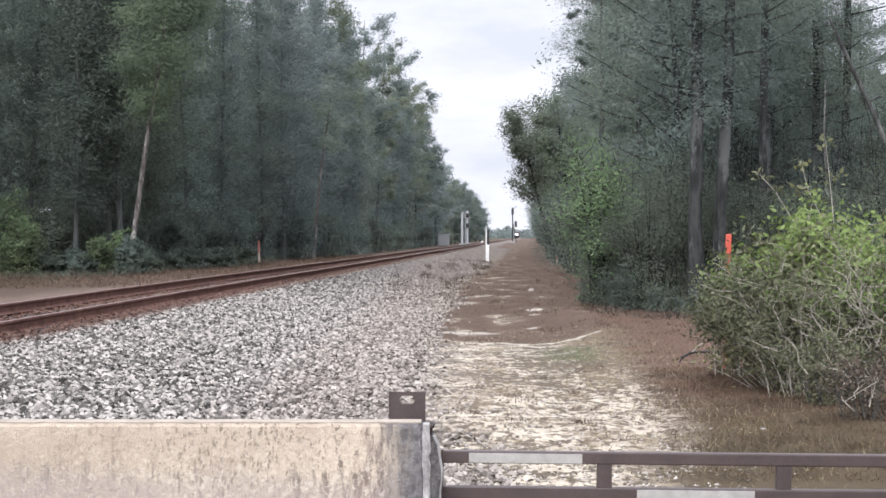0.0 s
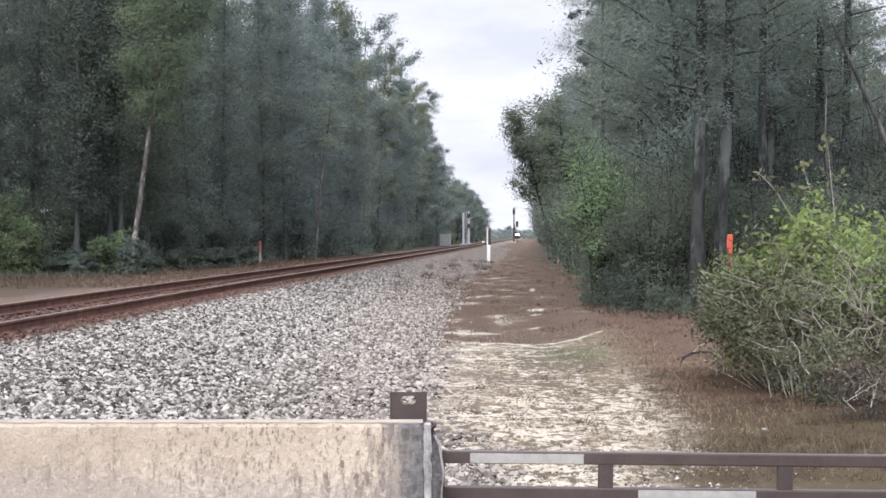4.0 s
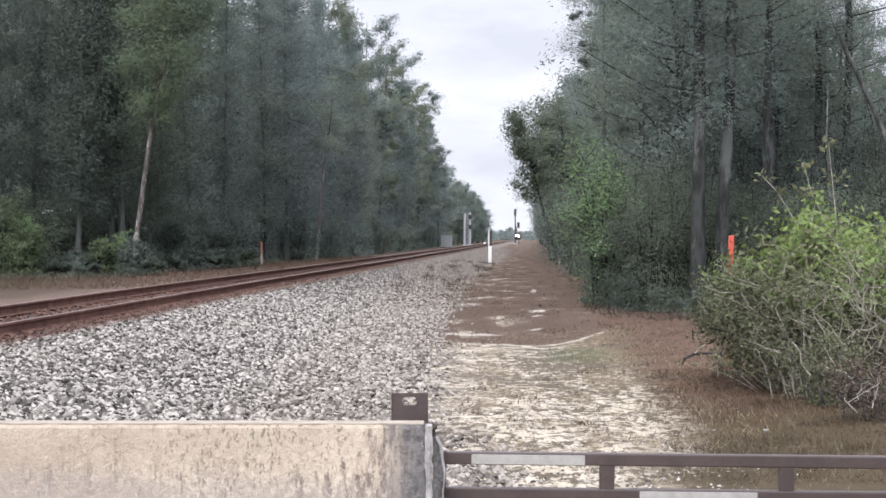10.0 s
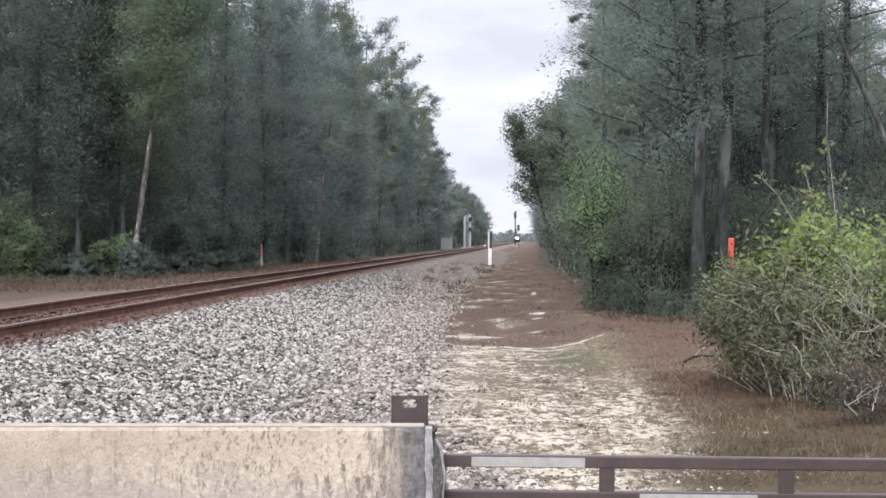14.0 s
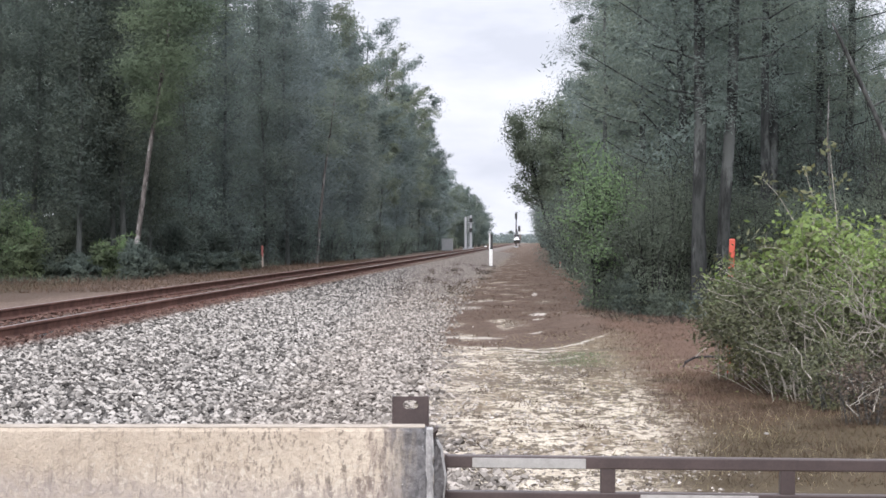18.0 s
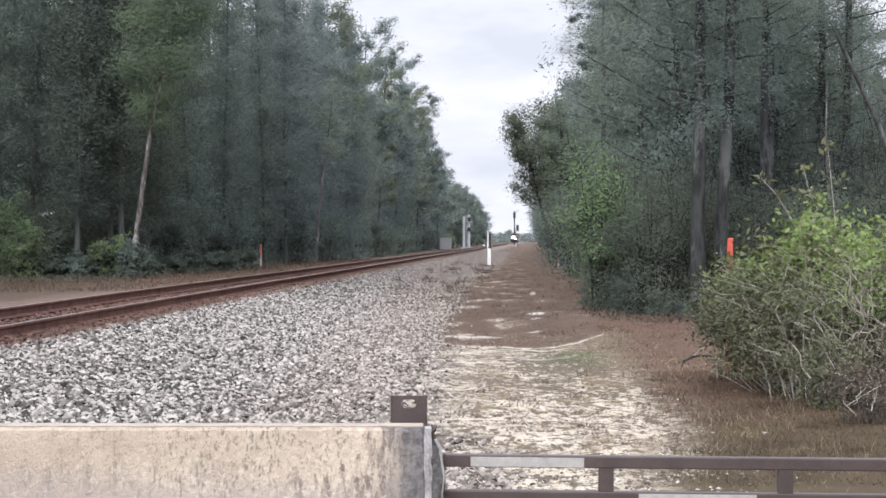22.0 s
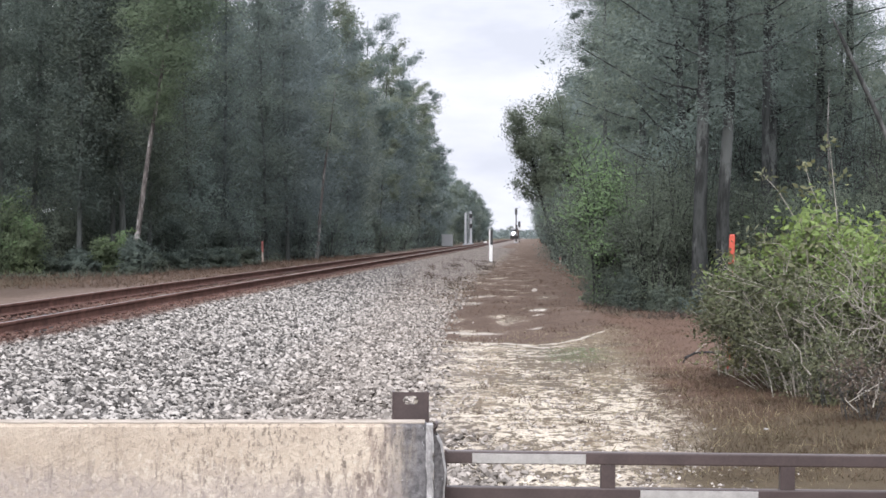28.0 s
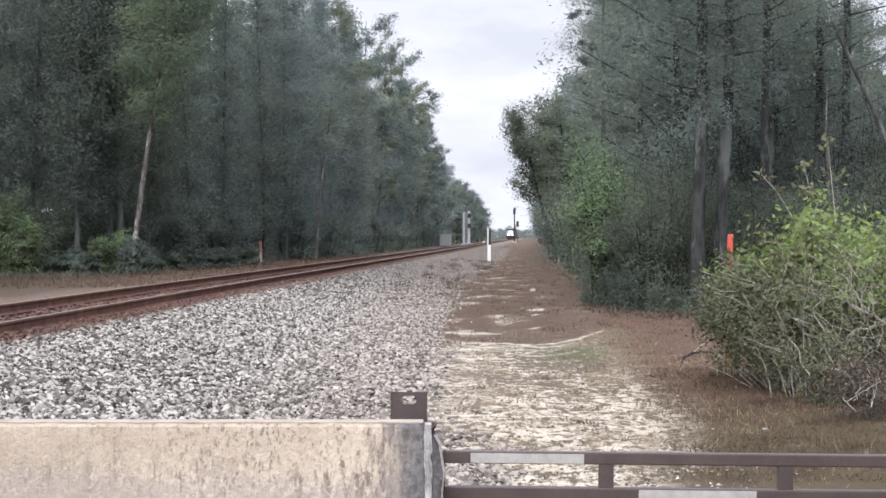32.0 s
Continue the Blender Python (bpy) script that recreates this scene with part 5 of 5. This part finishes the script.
    for i, (x, y, rx, h) in enumerate(((2.62, 42.4, 0.92, 2.8), (3.4, 43.1, 1.15, 3.1), (2.2, 46, 0.8, 2.3), (4.6, 43.6, 1.25, 2.9), (5.9, 44.5, 1.3, 2.7), (7.2, 43, 1.4, 2.8), (8.4, 44, 1.2, 4.3), (2.35, 53, 1.15, 3.3), (2.6, 49, 1.4, 3.6), (2.4, 60, 1.2, 3.6), (2.5, 70, 1.35, 3.8), (2.2, 84, 1.4, 4.0), (2.1, 100, 1.5, 4.2), (1.9, 118, 1.6, 4.5), (1.8, 138, 1.6, 4.8), (4.2, 53, 1.4, 4.4), (6.0, 56, 1.6, 4.8), (7.8, 53, 1.6, 4.6), (9.4, 55, 1.6, 5.0), (7.2, 62, 1.8, 5.4), (10.2, 62, 1.8, 5.6), (12.0, 68, 2.0, 6.0), (5.0, 66, 1.6, 5.0))):
        # paler leaves past y 75 paint haze, dark ones the wood's shady inside
        b(make_shrub("bush", "dense dull green thicket bush under the pines", x, y, rx, rx, h, 36, 21000 if y < 47 else 14000 if y < 57 else 6800, (M_LEAF_R if y > 75 else M_LEAF_THICKET if y < 50 or x < 4 else M_LEAF_DARK_SHADED,), 0.05 if y < 47 else 0.066 if y < 57 else 0.10, 420 + i, M_BARK, 0.035))
    # scrub whose dark leaf colour stands in for shade under the thicket
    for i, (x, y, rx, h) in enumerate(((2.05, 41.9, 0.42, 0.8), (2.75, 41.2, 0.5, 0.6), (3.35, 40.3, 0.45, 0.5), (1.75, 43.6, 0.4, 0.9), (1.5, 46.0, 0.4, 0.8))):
        make_shrub("bush", "low scrub at the thicket's foot, leaves darkened for shade", x, y, rx, rx, h, 16, 2600, (M_LEAF_DARK_SHADED,), 0.045, 490 + i, M_BARK, 0.03)
    # young growth in front of the left wood
    for i, (x, y, rx, h, m) in enumerate(((-19.5, 76, 0.8, 2.2, 0), (-20.6, 78, 1.1, 3.2, 0), (-16.9, 78, 0.5, 1.4, 0), (-16.3, 79, 0.45, 1.6, 0), (-18.2, 80, 0.7, 1.0, 1), (-17.6, 77, 0.9, 0.7, 1), (-19.0, 77, 0.8, 0.8, 1), (-15.9, 82, 0.9, 0.8, 1), (-15.4, 88, 1.1, 0.9, 1), (-15.1, 95, 1.2, 0.9, 1), (-15.2, 103, 1.2, 1.0, 1), (-15.3, 76.6, 0.6, 1.5, 1), (-16.2, 90, 1.4, 2.6, 1), (-16.4, 101, 1.4, 2.4, 1), (-16.6, 113, 1.4, 2.9, 1), (-14.9, 126, 1.6, 3.0, 1), (-14.6, 142, 1.8, 3.0, 1), (-14.2, 160, 1.8, 3.0, 1), (-14.0, 180, 2.0, 3.2, 1), (-13.8, 205, 2.2, 3.2, 1), (-22.0, 84, 1.6, 3.0, 1), (-20.0, 85, 1.6, 3.2, 1), (-18.0, 86, 1.6, 3.0, 1), (-19.0, 94, 1.8, 3.8, 1), (-17.6, 97, 1.6, 3.4, 1), (-16.8, 108, 1.7, 3.6, 1), (-16.6, 119, 1.7, 3.4, 1), (-16.2, 134, 1.8, 3.6, 1), (-22.5, 98, 2.2, 4.0, 1), (-24.5, 96, 2.2, 4.0, 1), (-15.8, 150, 1.9, 3.6, 1), (-15.6, 170, 2.0, 3.6, 1), (-15.2, 228, 2.0, 3.6, 1), (-15.2, 252, 2.0, 3.4, 1), (-15.4, 274, 2.2, 3.6, 1), (-15.6, 300, 2.2, 3.6, 1), (-15.2, 322, 2.2, 3.4, 1), (-15.0, 352, 2.4, 3.4, 1))):
        b(make_shrub("bush", "young bright green shrub before the wood" if m == 0 else "dark low shrub at the wood's edge", x, y, rx, rx, h, 28, 6000, (M_LEAF_MID, M_LEAF_YOUNG) if m == 0 else (M_LEAF_DARK_SHADED if y < 105 else M_LEAF_L,), 0.13, 450 + i, M_BARK, 0.02, 0.88))


build_shrubs()


# ---- grass ----
def grass(name, label, pts, per, length, width, mat, seed, spread=0.06, up=0.75):
    r = np.random.default_rng(seed)
    v, f, nm = blades(pts, spread, per, length, width, 0.0, r, False, up)
    v = v.reshape(-1, 3, 3)
    low = np.minimum(v[:, :2, 2], ground_z(v[:, :2, 0], v[:, :2, 1]) + 0.01)
    rise = v[:, 2, 2] - v[:, :2, 2].mean(axis=1)
    v[:, :2, 2] = low
    v[:, 2, 2] = low.mean(axis=1) + np.clip(rise, 0.12 * length, None)
    return tagged(new(name, fast_mesh(name, v.reshape(-1, 3), f, mat)), label, "grass", kind="stuff")


def build_grass():
    r = np.random.default_rng(51)
    p = scatter(3600, 0.8, 4.4, 13.0, 24, r)
    p = p[p[:, 0] > 1.35 + r.normal(0, 0.28, len(p)) + 0.03 * (p[:, 1] - 16)]
    half = r.uniform(0, 1, len(p)) < np.interp(p[:, 1], [15, 21], [0.85, 0.25])
    grass("dry_grass", "olive-brown dry grass in front of the bush", p[half], 30, 0.08, 0.006, M_STRAW, 1, 0.10, 0.5)
    grass("dry_grass", "reddish dry grass in front of the bush", p[~half], 30, 0.07, 0.006, M_REDSTRAW, 6, 0.10, 0.5)
    p = scatter(2200, 1.0, 3.2, 20, 44, r)
    p = p[p[:, 0] > 1.35 + r.normal(0, 0.2, len(p)) - 0.02 * (p[:, 1] - 20)]
    grass("dry_grass", "short reddish dead grass beside the path", p, 16, 0.042, 0.010, M_REDSTRAW, 2, 0.13, 0.4)
    p = scatter(3000, -2.7, 1.8, 28, 130, r, 1.4)
    p = p[r.uniform(28, 44, len(p)) < p[:, 1]]
    p = p[np.sin(p[:, 0] * 2.3 + 0.9) * np.sin(p[:, 1] * 0.55 + p[:, 0]) + r.normal(0, 0.5, len(p)) > -0.35]
    grass("dry_grass", "reddish-brown dead grass along the path", p, 12, 0.045, 0.018, M_REDSTRAW, 3, 0.18, 0.35)
    p = scatter(170, 1.4, 4.2, 13.5, 19.5, r)
    grass("dry_grass", "thin straw-coloured stalks in front of the bush", p, 7, 0.15, 0.0045, M_PALESTRAW, 13, 0.08, 0.8)
    p = scatter(620, -2.4, 1.7, 29, 110, r, 1.3)
    p = p[np.sin(p[:, 0] * 3.1 + 0.4) * np.sin(p[:, 1] * 0.8 + 2 * p[:, 0]) + r.normal(0, 0.4, len(p)) > 0.05]
    grass("dry_grass", "low tufts of red-brown dead grass along the path", p, 24, 0.10, 0.014, M_REDSTRAW, 12, 0.12, 0.55)
    p = scatter(150, 0.25, 1.0, 25.4, 28.2, r)
    grass("path_grass", "patch of short green grass on the sandy path", p, 30, 0.035, 0.008, M_LEAF_MID, 14, 0.12, 0.5)
    p = scatter(26, -0.6, 1.5, 15.5, 25, r)
    grass("path_grass", "small reddish dead tufts on the sandy path", p, 60, 0.09, 0.007, M_REDSTRAW, 16, 0.07, 0.7)
    p = scatter(420, -3.6, -1.7, 46, 84, r)
    p = p[np.sin(p[:, 0] * 3.3) * np.sin(p[:, 1] * 0.45) + r.normal(0, 0.4, len(p)) > 0.1]
    grass("dry_grass", "red-brown weeds creeping onto the gravel", p, 22, 0.10, 0.016, M_REDSTRAW, 15, 0.2, 0.5)
    p = scatter(1500, -1.2, 2.0, 12.5, 34, r)
    p = p[r.uniform(0, 1, len(p)) < np.clip((p[:, 0] + 1.0) / 2.0, 0.15, 1)]
    grass("path_grass", "sparse pale grass tufts on the sandy path", p, 8, 0.06, 0.008, M_PALESTRAW, 4, 0.07, 0.5)
    p = scatter(5200, -19.5, -11.0, 56, 150, r)
    grass("verge_grass", "reddish-tan dry grass in the verge beyond the rails", p, 10, 0.20, 0.022, M_REDSTRAW, 5, 0.26, 0.6)


def build_undergrowth():
    r = np.random.default_rng(57)
    p = scatter(900, -23.0, -15.0, 72, 150, r)
    p = p[p[:, 0] < -15.2 - 0.03 * np.clip(85 - p[:, 1], 0, 20) + r.normal(0, 0.5, len(p))]
    grass("undergrowth", "dull green undergrowth at the foot of the wood", p, 26, 0.34, 0.06, M_LEAF_THICKET, 9, 0.28, 0.5)
    p = scatter(700, -21.0, -14.0, 66, 150, r)
    grass("undergrowth", "brown dead stalks along the wood's foot", p, 12, 0.38, 0.03, M_WEED, 10, 0.25, 0.9)
    # dark stalks scattered to paint the shade below the thicket
    p = scatter(420, 1.2, 4.6, 38, 46, r)
    grass("undergrowth", "dark stalks standing in for shade under the thicket", p, 14, 0.14, 0.03, M_WEED, 11, 0.15, 0.4)


build_grass()
build_undergrowth()


# ---- small things lying about ----
def build_small_things():
    r = np.random.default_rng(61)
    p = scatter(46, -4.6, -2.0, 58, 124, r)
    grass("weeds", "dark dead weeds at the edge of the ballast", p, 40, 0.24, 0.03, M_WEED, 8, 0.11)
    for n, (x, y, pts) in enumerate(((2.10, 25.2, [(-0.20, 0, 0.0), (-0.17, 0, 0.07), (-0.05, 0, 0.13), (0.15, 0.02, 0.14), (0.42, 0.05, 0.08), (0.6, 0.05, 0.02)]),)):
        b = thing("fallen_branch", "dark bent fallen branch on the dry grass", "branch", pose(x, y, float(ground_z(x, y))))
        v, f = tubes([(pts, [0.016, 0.018, 0.016, 0.015, 0.011, 0.005][:len(pts)])], 6)
        part("bough", fast_mesh("bough", v, f, M_BARK, True), None, b)
        v, f = tubes([([pts[2], (pts[2][0] + 0.10, -0.03, pts[2][2] + 0.10), (pts[2][0] + 0.16, -0.05, pts[2][2] + 0.13)], [0.010, 0.007, 0.003])], 5)
        part("twig", fast_mesh("twig", v, f, M_TWIG, True), None, b)
    for x, y, w in ((1.90, 16.3, 0.024), (1.50, 16.5, 0.015)):
        bm = bmesh.new()
        bmesh.ops.create_icosphere(bm, subdivisions=2, radius=1.0)
        for v in bm.verts:
            q = 1 + 0.25 * math.sin(v.co.x * 5 + x * 9) * math.cos(v.co.y * 4 + y)
            v.co = Vector((v.co.x * w * q, v.co.y * w * 0.8 * q, v.co.z * w * 0.35))
        st = part("pale_stone", bm, M_WORN)
        tagged(st, "flat pale stone lying in the dry grass", "stone")
        st.matrix_basis = pose(x, y, float(ground_z(x, y)) + w * 0.25 + 0.03)


build_small_things()


# ---- what moves ----
def motions():
    def train_rows(back):
        return [(t, pose(TRACK_X, 1260 - 16 * t + back, RAIL_TOP)) for t in (0, 8, 16, 24, 32)]

    walk(LOCO, train_rows(0))
    for i, car in enumerate(CARS):
        walk(car, train_rows(22.0 + 17.3 * i))
    # trees and bushes rock a little in the wind
    r = np.random.default_rng(77)
    for ob, amp in [(o, 0.55) for o in SWAYING[:70]] + [(o, 0.7) for o in BUSHES[:8]]:
        m = ob.matrix_basis.copy()
        p1, p2, w1, w2 = r.uniform(0, 6.28), r.uniform(0, 6.28), r.uniform(1.2, 1.9), r.uniform(0.5, 0.8)
        loc, rot, _ = m.decompose()
        rows = []
        for i in range(41):
            t = i * 0.8
            a = amp * (0.6 * math.sin(w1 * t + p1) + 0.5 * math.sin(w2 * t + p2))
            b = amp * 0.5 * math.sin(w1 * 0.8 * t + p2)
            tilt = Euler((radians(b), radians(a), 0)).to_matrix().to_4x4()
            rows.append((t, Matrix.Translation(loc) @ tilt @ rot.to_matrix().to_4x4()))
        walk(ob, rows)


motions()
